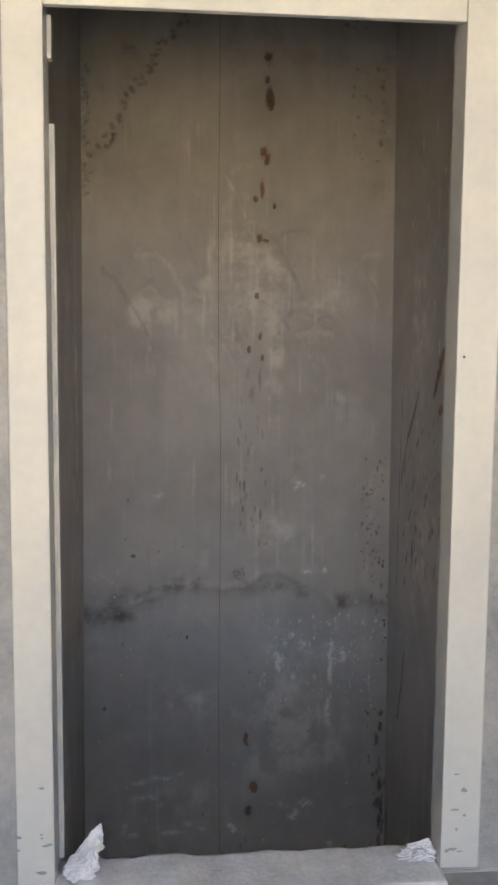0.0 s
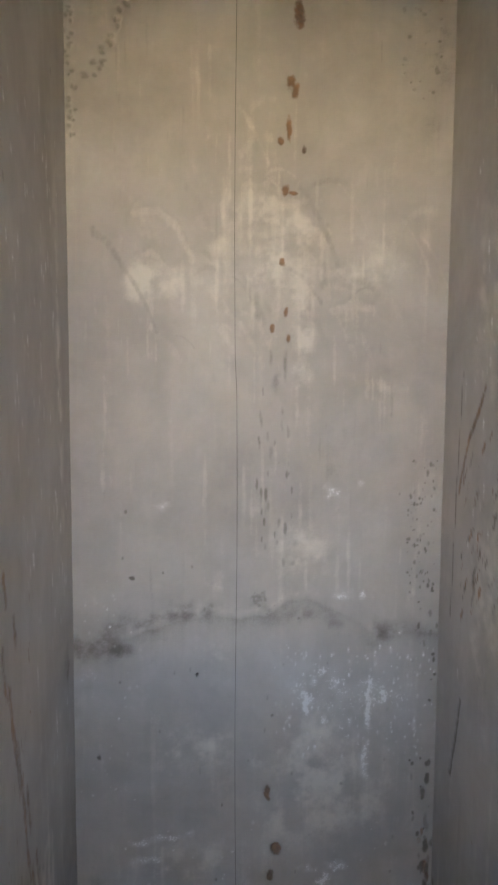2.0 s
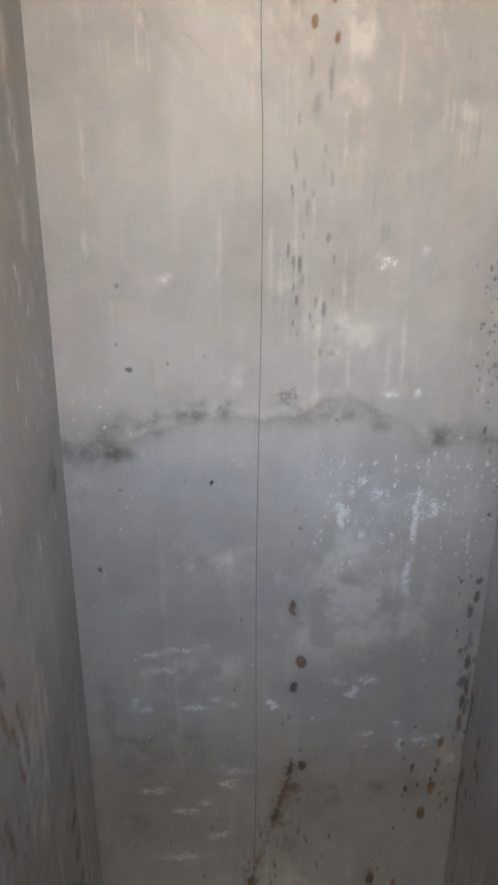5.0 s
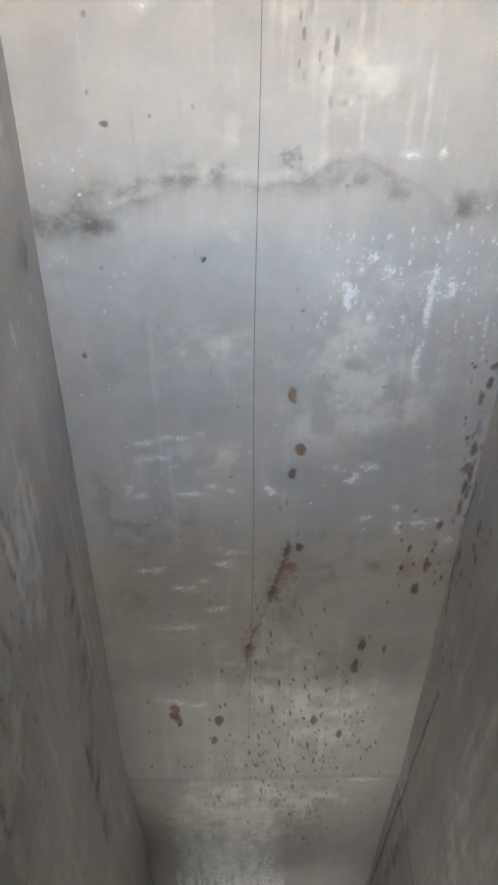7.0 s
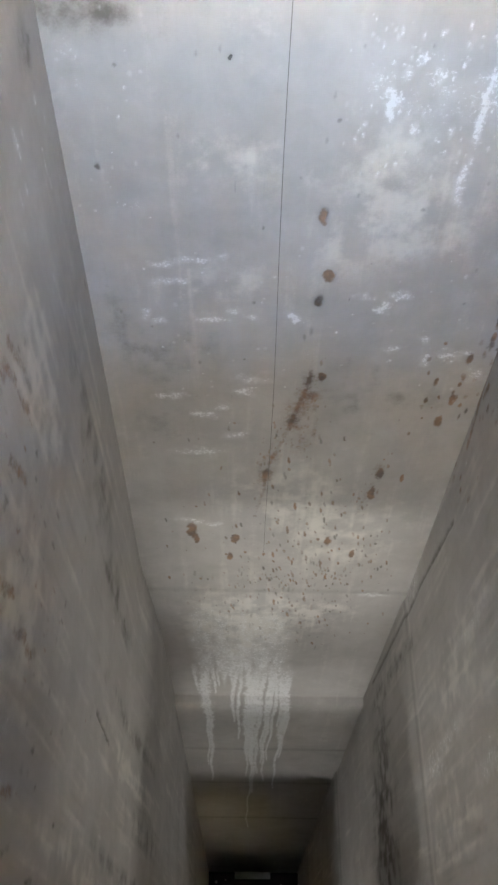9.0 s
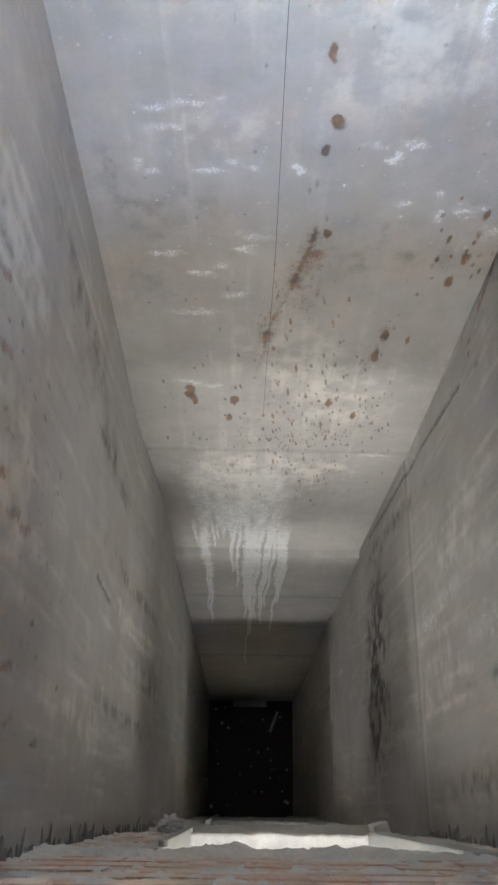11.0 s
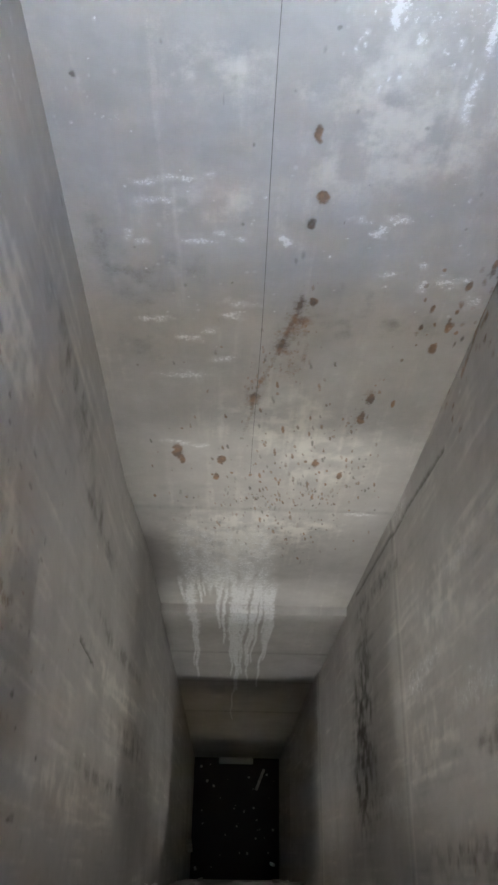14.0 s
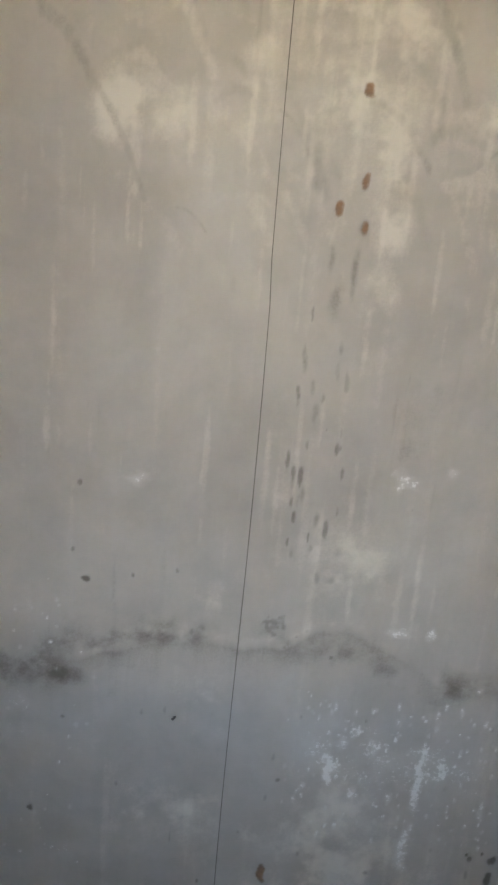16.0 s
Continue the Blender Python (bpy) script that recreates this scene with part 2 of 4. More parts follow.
def fbm(a, b, scale, octaves=4):
    total, weight = 0.0, 0.0
    for k in range(octaves):
        total = total + value_noise(a + 7.3 * k, b - 3.1 * k, scale * 2 ** k) / 1.7 ** k
        weight += 1 / 1.7 ** k
    return total / weight


class Surface:
    """A wall's own map of stains (rust, lime, damp, pale) and relief over a sideways and an upward coordinate."""

    def __init__(self, sideways, up):
        self.u, self.z = sideways, up
        self.stain = np.zeros(sideways.shape + (4,))
        self.relief = 0.004 * (fbm(sideways, up, 2.3) - 0.5) + 0.0006 * (fbm(sideways, up, 25.0, 3) - 0.5)
        self.wu = fbm(sideways + 31, up, 30.0, 3) - 0.5
        self.wz = fbm(sideways, up + 17, 30.0, 3) - 0.5

    def rows(self, z, reach):
        column = self.z[:, 0]
        return slice(int(np.searchsorted(column, z - reach)), int(np.searchsorted(column, z + reach)) + 1)

    def spot(self, channel, u, z, ru, rz, strength=1.0, soft=0.5, shear=0.0, pit=0.0, warp=0.6):
        k = self.rows(z, 2.2 * rz + 0.03)
        dz = self.z[k] - z + warp * min(rz, 0.06) * self.wz[k] * 2
        du = self.u[k] - u - shear * dz + warp * min(ru, 0.06) * self.wu[k] * 2
        r = np.sqrt((du / ru) ** 2 + (dz / rz) ** 2)
        f = np.clip((1 + soft - r) / (2 * soft), 0, 1)
        f = strength * f * f * (3 - 2 * f)
        self.stain[k, :, channel] = np.maximum(self.stain[k, :, channel], f)
        if pit:
            self.relief[k] -= pit * f

    def cloud(self, channel, u, z, ru, rz, strength):
        k = self.rows(z, 2.5 * rz)
        r2 = ((self.u[k] - u) / ru) ** 2 + ((self.z[k] - z) / rz) ** 2
        f = strength * np.exp(-r2) * np.clip(0.9 + 4.0 * (fbm(self.u[k], self.z[k], 11.0, 5) - 0.5), 0.1, 2.0)
        self.stain[k, :, channel] = np.clip(self.stain[k, :, channel] + f, 0, 1)

    def scatter(self, channel, count, u0, u1, z0, z1, size, tall, strength=0.8, shear=0.0, pit=0.0):
        for _ in range(count):
            r = size * rng.uniform(0.5, 1.3)
            self.spot(channel, rng.uniform(u0, u1), rng.uniform(z0, z1), r, r * tall * rng.uniform(0.6, 1.6), strength * rng.uniform(0.5, 1.1), 0.5, shear, pit)

    def streak(self, channel, points, width, strength=0.9, pit=0.0):
        for (ua, za), (ub, zb) in zip(points[:-1], points[1:]):
            n = max(2, int(math.hypot(ub - ua, zb - za) / (width * 0.8)))
            for t in np.linspace(0, 1, n):
                self.spot(channel, ua + (ub - ua) * t, za + (zb - za) * t, width, width * 1.4, strength * rng.uniform(0.75, 1.1), 0.6, 0.0, pit)


def slab(name, grid, depth, material, stain=None):
    """A wall with a fine inner face (rows x columns x 3), thickness along depth and a plain outer face."""
    nv, nu = grid.shape[:2]
    front = grid.reshape(-1, 3)
    idx = np.arange(nv * nu).reshape(nv, nu)
    ring = np.concatenate([idx[0, :], idx[1:, -1], idx[-1, -2::-1], idx[-2:0:-1, 0]])
    outer = front[ring] + np.array(depth)
    verts = np.concatenate([front, outer])
    quads = np.stack([idx[:-1, :-1], idx[:-1, 1:], idx[1:, 1:], idx[1:, :-1]], -1).reshape(-1, 4)
    n, k = len(ring), nv * nu
    j = np.arange(n)
    sides = np.stack([ring, k + j, k + (j + 1) % n, np.roll(ring, -1)], -1)
    faces = quads.tolist() + sides.tolist() + [(k + j)[::-1].tolist()]
    me = bpy.data.meshes.new(name)
    me.from_pydata(verts.tolist(), [], faces)
    smooth = np.zeros(len(faces), bool)
    smooth[:len(quads)] = True
    me.polygons.foreach_set("use_smooth", smooth)
    if stain is not None:
        at = me.attributes.new("stain", "FLOAT_COLOR", "POINT")
        full = np.zeros((len(verts), 4), np.float32)
        full[:k] = stain.reshape(-1, 4)
        at.data.foreach_set("color", full.ravel())
    me.materials.append(material)
    me.update()
    return new(name, me)


def weather(wall, seed):
    """Long runs of damp and wash down a wall, soft blotches and a few rust specks."""
    runs = fbm(wall.u + seed, wall.z * 0.06, 24.0, 5)
    blot = fbm(wall.u + 2 * seed, wall.z, 3.0, 5)
    dots = fbm(wall.u + 3 * seed, wall.z * 0.6, 18.0, 4)
    low = np.clip((0.6 - wall.z) / 1.5, 0.25, 1)
    wall.stain[..., 2] = np.clip(wall.stain[..., 2] + low * (0.9 * np.clip(runs - 0.52, 0, 1) + 0.35 * np.clip(blot - 0.54, 0, 1) + 0.2 * np.clip(dots - 0.6, 0, 1)), 0, 1)
    wall.stain[..., 3] = np.clip(wall.stain[..., 3] + low * (1.9 * np.clip(0.5 - runs, 0, 1) + 1.1 * np.clip(0.46 - blot, 0, 1)), 0, 1)
    wall.scatter(0, 40, 2.15, 4.2, -3.8, 0.2, 0.007, 1.5, 0.55)
    wall.scatter(1, 40, 2.15, 4.2, -3.8, 0.2, 0.004, 5.0, 0.6)


def levels(fine, low):
    """Heights up a wall: close together where it is seen near, wide apart deep down and above."""
    return np.concatenate([np.arange(PIT, low, 0.05), np.arange(low, 3.05, fine), np.arange(3.05, TOP + 0.01, 0.1)])


# ---- the shaft's back wall ----
zs = levels(0.005, -6.2)
Z = np.repeat(zs[:, None], 330, 1)
X = left_x(Z) - 0.03 + (right_x(Z) - left_x(Z) + 0.06) * np.linspace(0, 1, 330)
back = Surface(X, Z)
# rust dots down the middle, grime drips, lime marks and damp, wall by height
RUST_HIGH = [(0.157, 2.815, 0.016, 0.028), (0.153, 2.695, 0.011, 0.018), (0.168, 2.598, 0.016, 0.052), (0.136, 2.333, 0.014, 0.031),
             (0.156, 2.294, 0.013, 0.026), (0.128, 2.15, 0.01, 0.037), (0.093, 2.097, 0.011, 0.019), (0.191, 2.06, 0.008, 0.016),
             (0.117, 1.892, 0.014, 0.021), (0.152, 1.882, 0.017, 0.008), (0.104, 1.602, 0.011, 0.016), (0.12, 1.385, 0.008, 0.016),
             (0.063, 1.317, 0.009, 0.016), (0.132, 1.272, 0.008, 0.021)]
RUST_LOW = [(0.056, -0.768, 0.014, 0.029), (0.1, -1.032, 0.018, 0.029), (0.073, -1.16, 0.013, 0.028), (0.121, -1.595, 0.013, 0.029),
            (0.672, -1.888, 0.016, 0.041), (0.724, -1.472, 0.012, 0.031), (0.703, -1.725, 0.013, 0.039), (0.609, -1.612, 0.01, 0.022),
            (0.59, -1.742, 0.008, 0.023), (0.465, -2.326, 0.02, 0.042), (0.447, -2.491, 0.017, 0.059), (0.266, -2.981, 0.018, 0.04),
            (-0.484, -2.883, 0.024, 0.083), (-0.464, -2.983, 0.015, 0.046), (-0.249, -2.969, 0.021, 0.039), (-0.277, -3.163, 0.013, 0.048),
            (0.581, -2.352, 0.009, 0.033), (0.417, -3.13, 0.013, 0.048)]
for u, z, ru, rz in RUST_HIGH:
    back.spot(0, u, z, 1.25 * ru, 1.2 * rz, 0.85, 0.45, pit=0.002)
    back.spot(2, u, z, ru, rz, 0.45, 0.6)
for u, z, ru, rz in RUST_LOW:
    back.spot(0, u, z, 1.1 * ru, 1.05 * rz, 0.9, 0.4, pit=0.002)
    back.cloud(0, u, z - rz, 1.5 * ru, 2.5 * rz, 0.10)
GRIME_HIGH = [(0.021, 0.918, 0.008, 0.025), (0.111, 0.959, 0.008, 0.016), (0.046, 0.849, 0.008, 0.022), (0.063, 0.781, 0.011, 0.028),
              (0.052, 0.546, 0.008, 0.022), (0.097, 0.476, 0.008, 0.019), (0.039, 0.365, 0.006, 0.014), (0.121, 0.294, 0.008, 0.016),
              (0.165, 0.289, 0.012, 0.012), (0.011, 0.808, 0.005, 0.016), (0.082, 1.082, 0.017, 0.038), (0.12, 1.164, 0.008, 0.049),
              (0.059, 1.19, 0.008, 0.027)]
GRIME_LOW = [(0.055, -0.316, 0.006, 0.013), (0.043, -0.472, 0.006, 0.012), (0.168, -0.679, 0.006, 0.01), (-0.427, -0.468, 0.006, 0.009),
             (-0.694, -0.577, 0.01, 0.012), (-0.541, 0.231, 0.01, 0.01), (-0.36, -0.198, 0.005, 0.009), (0.637, -0.996, 0.007, 0.011),
             (-0.29, -0.189, 0.006, 0.014), (-0.247, -0.65, 0.004, 0.022), (0.056, -1.325, 0.007, 0.02), (0.031, -1.358, 0.007, 0.02),
             (-0.394, -1.52, 0.007, 0.011), (0.125, 0.295, 0.006, 0.012), (0.126, -0.17, 0.005, 0.008)]
for u, z, ru, rz in GRIME_HIGH + GRIME_LOW:
    back.spot(2, u, z, ru, 1.15 * rz, 0.45, 0.8)
# the rust run: a thin wandering trail with fine splashes and faint bleeding
RUST_TRAILS = [[(0.075, -1.57), (0.055, -1.70), (0.02, -1.86), (-0.02, -2.02), (-0.07, -2.20), (-0.105, -2.33), (-0.10, -2.46), (-0.135, -2.65)],
               [(0.06, -1.64), (0.10, -1.76), (0.12, -1.90), (0.115, -2.02)], [(0.02, -1.86), (0.05, -1.98), (0.06, -2.12)],
               [(-0.02, -2.02), (-0.07, -2.08), (-0.11, -2.22)], [(0.46, -2.24), (0.445, -2.38), (0.42, -2.52), (0.40, -2.66)]]
for n, trail in enumerate(RUST_TRAILS):
    back.streak(0, trail, 0.009, 0.28 if n == 0 else 0.20)
    for u, z in trail:
        back.cloud(0, u, z, 0.055, 0.10, 0.19 if n == 0 else 0.16)
        back.scatter(0, 6, u - 0.06, u + 0.06, z - 0.10, z + 0.10, 0.005, 2.6, 0.5)
back.cloud(0, -0.095, -2.31, 0.035, 0.07, 0.4)
back.cloud(0, 0.075, -1.62, 0.035, 0.05, 0.25)
LIME_MARKS = [(0.227, -0.349, 0.017, 0.045), (0.509, -0.407, 0.012, 0.078), (0.496, -0.624, 0.018, 0.061), (0.513, -0.282, 0.01, 0.034),
              (0.581, -0.323, 0.014, 0.027), (0.724, -0.45, 0.01, 0.032), (0.321, -1.195, 0.025, 0.035), (0.24, -1.138, 0.032, 0.016),
              (0.383, -1.128, 0.032, 0.019), (-0.012, -1.253, 0.021, 0.022), (-0.255, -1.224, 0.019, 0.012), (-0.186, -1.25, 0.021, 0.016),
              (-0.337, -1.273, 0.042, 0.013), (-0.486, -1.073, 0.053, 0.018), (-0.414, -0.97, 0.057, 0.014), (-0.293, -0.955, 0.015, 0.014),
              (-0.594, -1.243, 0.014, 0.029), (-0.541, -1.282, 0.032, 0.017), (0.397, -1.421, 0.036, 0.017), (0.508, -1.359, 0.019, 0.02),
              (0.636, -1.456, 0.044, 0.025)]
LIME_SMEARS = [(0.698, -1.43, 0.029, 0.017), (0.766, -1.579, 0.03, 0.051), (-0.383, -1.86, 0.051, 0.023), (-0.304, -1.803, 0.03, 0.019),
               (-0.257, -2.013, 0.04, 0.025), (-0.421, -2.145, 0.091, 0.026), (-0.53, -1.736, 0.051, 0.019), (-0.163, -1.614, 0.054, 0.029),
               (-0.201, -1.706, 0.04, 0.022), (-0.517, -2.764, 0.042, 0.021), (-0.444, -2.798, 0.021, 0.022), (-0.361, -2.817, 0.039, 0.016),
               (0.264, -0.253, 0.015, 0.021), (0.296, -0.202, 0.019, 0.016), (0.359, -0.254, 0.011, 0.021), (0.429, -0.429, 0.01, 0.018),
               (0.31, -0.428, 0.01, 0.018), (-0.503, -0.994, 0.044, 0.015), (0.593, -3.639, 0.103, 0.02), (-0.417, 0.554, 0.024, 0.009),
               (0.543, -1.486, 0.017, 0.031)]
LIME_FLECKS = [(-0.41, 0.553, 0.022, 0.019), (0.462, 0.649, 0.012, 0.013), (0.33, 0.607, 0.03, 0.023), (0.479, 0.149, 0.012, 0.021),
               (0.382, 0.14, 0.026, 0.013), (0.649, -0.03, 0.01, 0.013)]
for n, (u, z, ru, rz) in enumerate(LIME_MARKS + LIME_SMEARS + LIME_FLECKS):
    back.spot(1, u, z, ru, rz, 0.85 if n < 3 or n in (6, 9) else 0.55, 0.8, warp=1.2)
LIME_AREAS = [(0.28, -0.222, 0.15, 0.095), (0.46, -0.297, 0.115, 0.132), (0.399, -0.429, 0.179, 0.105), (0.579, -0.319, 0.116, 0.089),
              (0.191, -0.295, 0.096, 0.087), (0.708, -0.386, 0.079, 0.115), (0.405, 0.149, 0.069, 0.031), (0.333, -1.202, 0.116, 0.095),
              (0.592, -1.401, 0.17, 0.121), (-0.35, -1.011, 0.243, 0.082), (-0.359, -1.254, 0.254, 0.07), (-0.601, -0.761, 0.079, 0.079),
              (-0.748, -0.248, 0.056, 0.084), (-0.357, -1.856, 0.232, 0.162), (-0.394, -2.145, 0.216, 0.08), (-0.126, -1.652, 0.15, 0.074),
              (-0.45, -2.793, 0.134, 0.064), (-0.54, -2.32, 0.125, 0.093), (-0.012, -1.259, 0.07, 0.058), (0.444, -0.964, 0.111, 0.073)]
for n, (u, z, ru, rz) in enumerate(LIME_AREAS):
    back.cloud(1, u, z, ru, rz, 0.17 if n < 6 else 0.15)
back.scatter(1, 170, 0.08, 0.82, -0.62, -0.08, 0.005, 1.6, 0.62)
back.scatter(1, 70, -0.6, 0.78, -1.75, -0.9, 0.006, 0.9, 0.55)
back.scatter(1, 40, -0.78, -0.5, -0.9, 0.3, 0.005, 1.2, 0.5)
back.scatter(3, 120, -0.75, 0.78, 0.2, 2.5, 0.008, 12.0, 0.32)
back.scatter(2, 46, -0.75, 0.78, 0.2, 2.5, 0.005, 12.0, 0.22)
DAMP_JOINT = [(-0.688, -0.073, 0.11, 0.038), (-0.747, 0.006, 0.041, 0.045), (-0.584, -0.098, 0.054, 0.024), (0.603, -0.032, 0.09, 0.034),
              (0.502, -0.083, 0.074, 0.031), (0.003, 0.126, 0.059, 0.032), (-0.194, 0.086, 0.034, 0.025), (-0.308, 0.059, 0.07, 0.021),
              (-0.449, 0.023, 0.105, 0.025), (0.092, 0.076, 0.052, 0.018), (0.263, 0.111, 0.069, 0.017)]
DAMP_AREAS = [(-0.435, -1.383, 0.284, 0.074), (-0.59, -1.552, 0.194, 0.145), (-0.388, -1.976, 0.29, 0.101), (-0.563, -1.851, 0.154, 0.121),
              (0.205, -1.752, 0.231, 0.117), (0.534, -1.722, 0.179, 0.092), (-0.151, -2.196, 0.164, 0.135), (-0.515, -0.868, 0.149, 0.055),
              (-0.701, -1.216, 0.068, 0.195), (0.29, -1.534, 0.222, 0.05)]
for u, z, ru, rz in DAMP_JOINT:
    back.cloud(2, u, z, 1.2 * ru, 1.3 * rz, 0.25)
back.cloud(2, -0.70, -0.08, 0.16, 0.09, 0.26)
back.cloud(2, -0.4, 0.02, 0.4, 0.06, 0.16)
back.cloud(2, 0.3, 0.02, 0.3, 0.05, 0.18)
for u, z, ru, rz in DAMP_AREAS:
    back.cloud(2, u, z, 1.2 * ru, 1.2 * rz, 0.2)
for u, z, ru, rz in ((0.75, 2.4, 0.12, 0.5), (0.35, 0.75, 0.09, 0.2), (0.1, 2.9, 0.8, 0.25), (-0.6, 2.7, 0.2, 0.4)):
    back.cloud(2, u, z, ru, rz, 0.2)
PALE_LOW = [(0.254, -0.568, 0.183, 0.229), (0.449, -0.826, 0.172, 0.196), (0.151, -0.877, 0.152, 0.17), (0.204, 0.358, 0.147, 0.127),
            (-0.151, 0.181, 0.067, 0.069), (-0.308, -1.1, 0.247, 0.123), (0.341, -2.956, 0.342, 0.352), (-0.151, -0.129, 0.091, 0.101),
            (-0.272, -0.564, 0.181, 0.148), (-0.008, -2.477, 0.345, 0.304)]
PALE_HIGH = [(-0.171, 1.665, 0.035, 0.04), (-0.182, 1.516, 0.03, 0.089), (-0.181, 1.371, 0.023, 0.049), (0.21, 1.695, 0.04, 0.052),
             (0.119, 1.759, 0.112, 0.026), (-0.017, 1.822, 0.134, 0.064), (0.197, 1.251, 0.055, 0.366), (0.549, 1.038, 0.083, 0.069),
             (-0.396, 1.513, 0.136, 0.11), (0.484, 1.566, 0.159, 0.155), (0.032, 1.562, 0.181, 0.177), (-0.508, 1.512, 0.054, 0.088)]
for u, z, ru, rz in PALE_LOW + PALE_HIGH:
    back.cloud(3, u, z, ru, rz, 0.5)
# trowel sweeps in the upper half
for _ in range(120):
    u, z = rng.normal(0.02, 0.28), rng.normal(1.68, 0.22)
    a, l = rng.uniform(-1.4, 1.4), rng.uniform(0.05, 0.2)
    pts = [(u + l * t, z + a * l * t - 0.8 * l * t * t) for t in np.linspace(0, 1, 7)]
    back.streak(3 if rng.random() < 0.7 else 2, pts, rng.uniform(0.004, 0.016), rng.uniform(0.12, 0.32))
SWEEPS = [[(-0.52, 1.82), (-0.42, 1.83), (-0.33, 1.75), (-0.28, 1.63)], [(-0.52, 1.62), (-0.45, 1.66), (-0.38, 1.58)],
          [(0.02, 1.74), (0.15, 1.76), (0.3, 1.75)], [(0.0, 1.9), (0.1, 1.86), (0.2, 1.88)], [(0.32, 1.42), (0.42, 1.45), (0.5, 1.43)]]
for pts in SWEEPS:
    back.streak(2, pts, 0.009, 0.16)
    back.streak(3, [(u, z - 0.03) for u, z in pts], 0.016, 0.45)
# cold joint: a wavy edge with paler grout over it and a damp line under it
JOINT = [(-0.8, -0.06), (-0.56, -0.041), (-0.361, 0.032), (-0.185, 0.055), (-0.08, 0.041), (0.042, 0.049), (0.143, 0.115),
         (0.228, 0.124), (0.319, 0.085), (0.413, 0.039), (0.534, -0.045), (0.667, -0.026), (0.83, -0.04)]
edge = np.interp(X, [p[0] for p in JOINT], [p[1] for p in JOINT]) + 0.03 * (fbm(X, Z, 14.0) - 0.5)
below = edge - Z
back.stain[..., 2] = np.maximum(back.stain[..., 2], 0.48 * np.where(below > 0, np.exp(-below / 0.085), np.exp(below / 0.02)) * np.clip(0.25 + 0.9 * fbm(X, Z, 5.0, 5), 0, 1))
back.stain[..., 3] = np.maximum(back.stain[..., 3], 0.5 * np.exp(-np.abs(below + 0.035) / 0.03) * np.exp(-((X - 0.0) / 0.3) ** 2))
back.relief += 0.002 / (1 + np.exp(-below / 0.022))
back.spot(2, -0.541, 0.231, 0.012, 0.010, 0.9)
back.spot(2, -0.695, -0.583, 0.010, 0.010, 0.9)
back.spot(2, 0.012, 0.129, 0.04, 0.028, 0.55, 0.5, warp=2.0)
for u, z, ru, rz, d, c in ((-0.30, 0.10, 0.16, 0.06, 0.35, 2), (-0.55, 0.06, 0.2, 0.08, 0.25, 2), (0.2, 0.05, 0.14, 0.04, 0.35, 2), (0.6, 0.0, 0.2, 0.05, 0.2, 2),
                           (-0.2, 0.06, 0.14, 0.04, 0.12, 1), (-0.45, 0.03, 0.14, 0.05, 0.10, 1), (-0.68, 0.05, 0.08, 0.06, 0.12, 1), (-0.72, -0.25, 0.05, 0.10, 0.14, 1)):
    back.cloud(c, u, z, ru, rz, d)
back.scatter(2, 26, 0.0, 0.16, 0.35, 1.05, 0.006, 3.0, 0.6)
back.scatter(2, 30, -0.7, 0.75, -1.6, 0.6, 0.006, 1.3, 0.6, pit=0.002)
back.scatter(2, 40, 0.70, 0.82, -1.6, 0.2, 0.008, 1.4, 0.8, pit=0.003)
back.scatter(2, 90, 0.67, 0.80, 0.15, 0.78, 0.0055, 1.3, 0.75, pit=0.003)
back.scatter(2, 14, 0.77, 0.82, -1.9, -0.7, 0.012, 2.6, 0.9, pit=0.003)
back.scatter(0, 16, 0.74, 0.82, -1.9, -0.9, 0.010, 2.4, 0.7)
back.scatter(0, 14, 0.55, 0.8, -2.1, -1.2, 0.009, 1.6, 0.9)
for _ in range(300):
    u, z = rng.normal(0.12, 0.28), rng.normal(-3.3, 0.5)
    r = rng.uniform(0.004, 0.009)
    back.spot(0 if rng.random() < 0.7 else 2, u, z, r, r * rng.uniform(1.5, 4.5), rng.uniform(0.45, 0.85), 0.5, -0.15)
back.scatter(2, 90, -0.55, 0.35, -4.5, -3.3, 0.007, 3.5, 0.5)
back.scatter(0, 36, -0.6, 0.3, -4.2, -3.3, 0.008, 3.0, 0.5)
back.scatter(0, 40, -0.7, 0.7, -3.6, -1.7, 0.006, 1.8, 0.6)
# honeycombed pits running down from the top corners
for pts, w in (([(-0.25, 3.03), (-0.35, 2.9), (-0.45, 2.756), (-0.54, 2.627), (-0.62, 2.47), (-0.7, 2.325)], 0.016),
               ([(-0.79, 2.8), (-0.785, 2.6), (-0.78, 2.45), (-0.775, 2.224), (-0.765, 2.096)], 0.012)):
    for (ua, za), (ub, zb) in zip(pts[:-1], pts[1:]):
        for t in np.linspace(0, 1, 9):
            back.spot(2, ua + (ub - ua) * t + rng.normal(0, 0.012), za + (zb - za) * t + rng.normal(0, 0.01), w * rng.uniform(0.5, 1.2), w * rng.uniform(0.5, 1.1), 0.5, 0.6, pit=0.010)
back.scatter(2, 46, 0.6, 0.77, 2.28, 2.8, 0.009, 1.0, 0.5, pit=0.007)
back.scatter(2, 12, 0.56, 0.8, 2.98, 3.05, 0.014, 0.7, 0.9, pit=0.01)
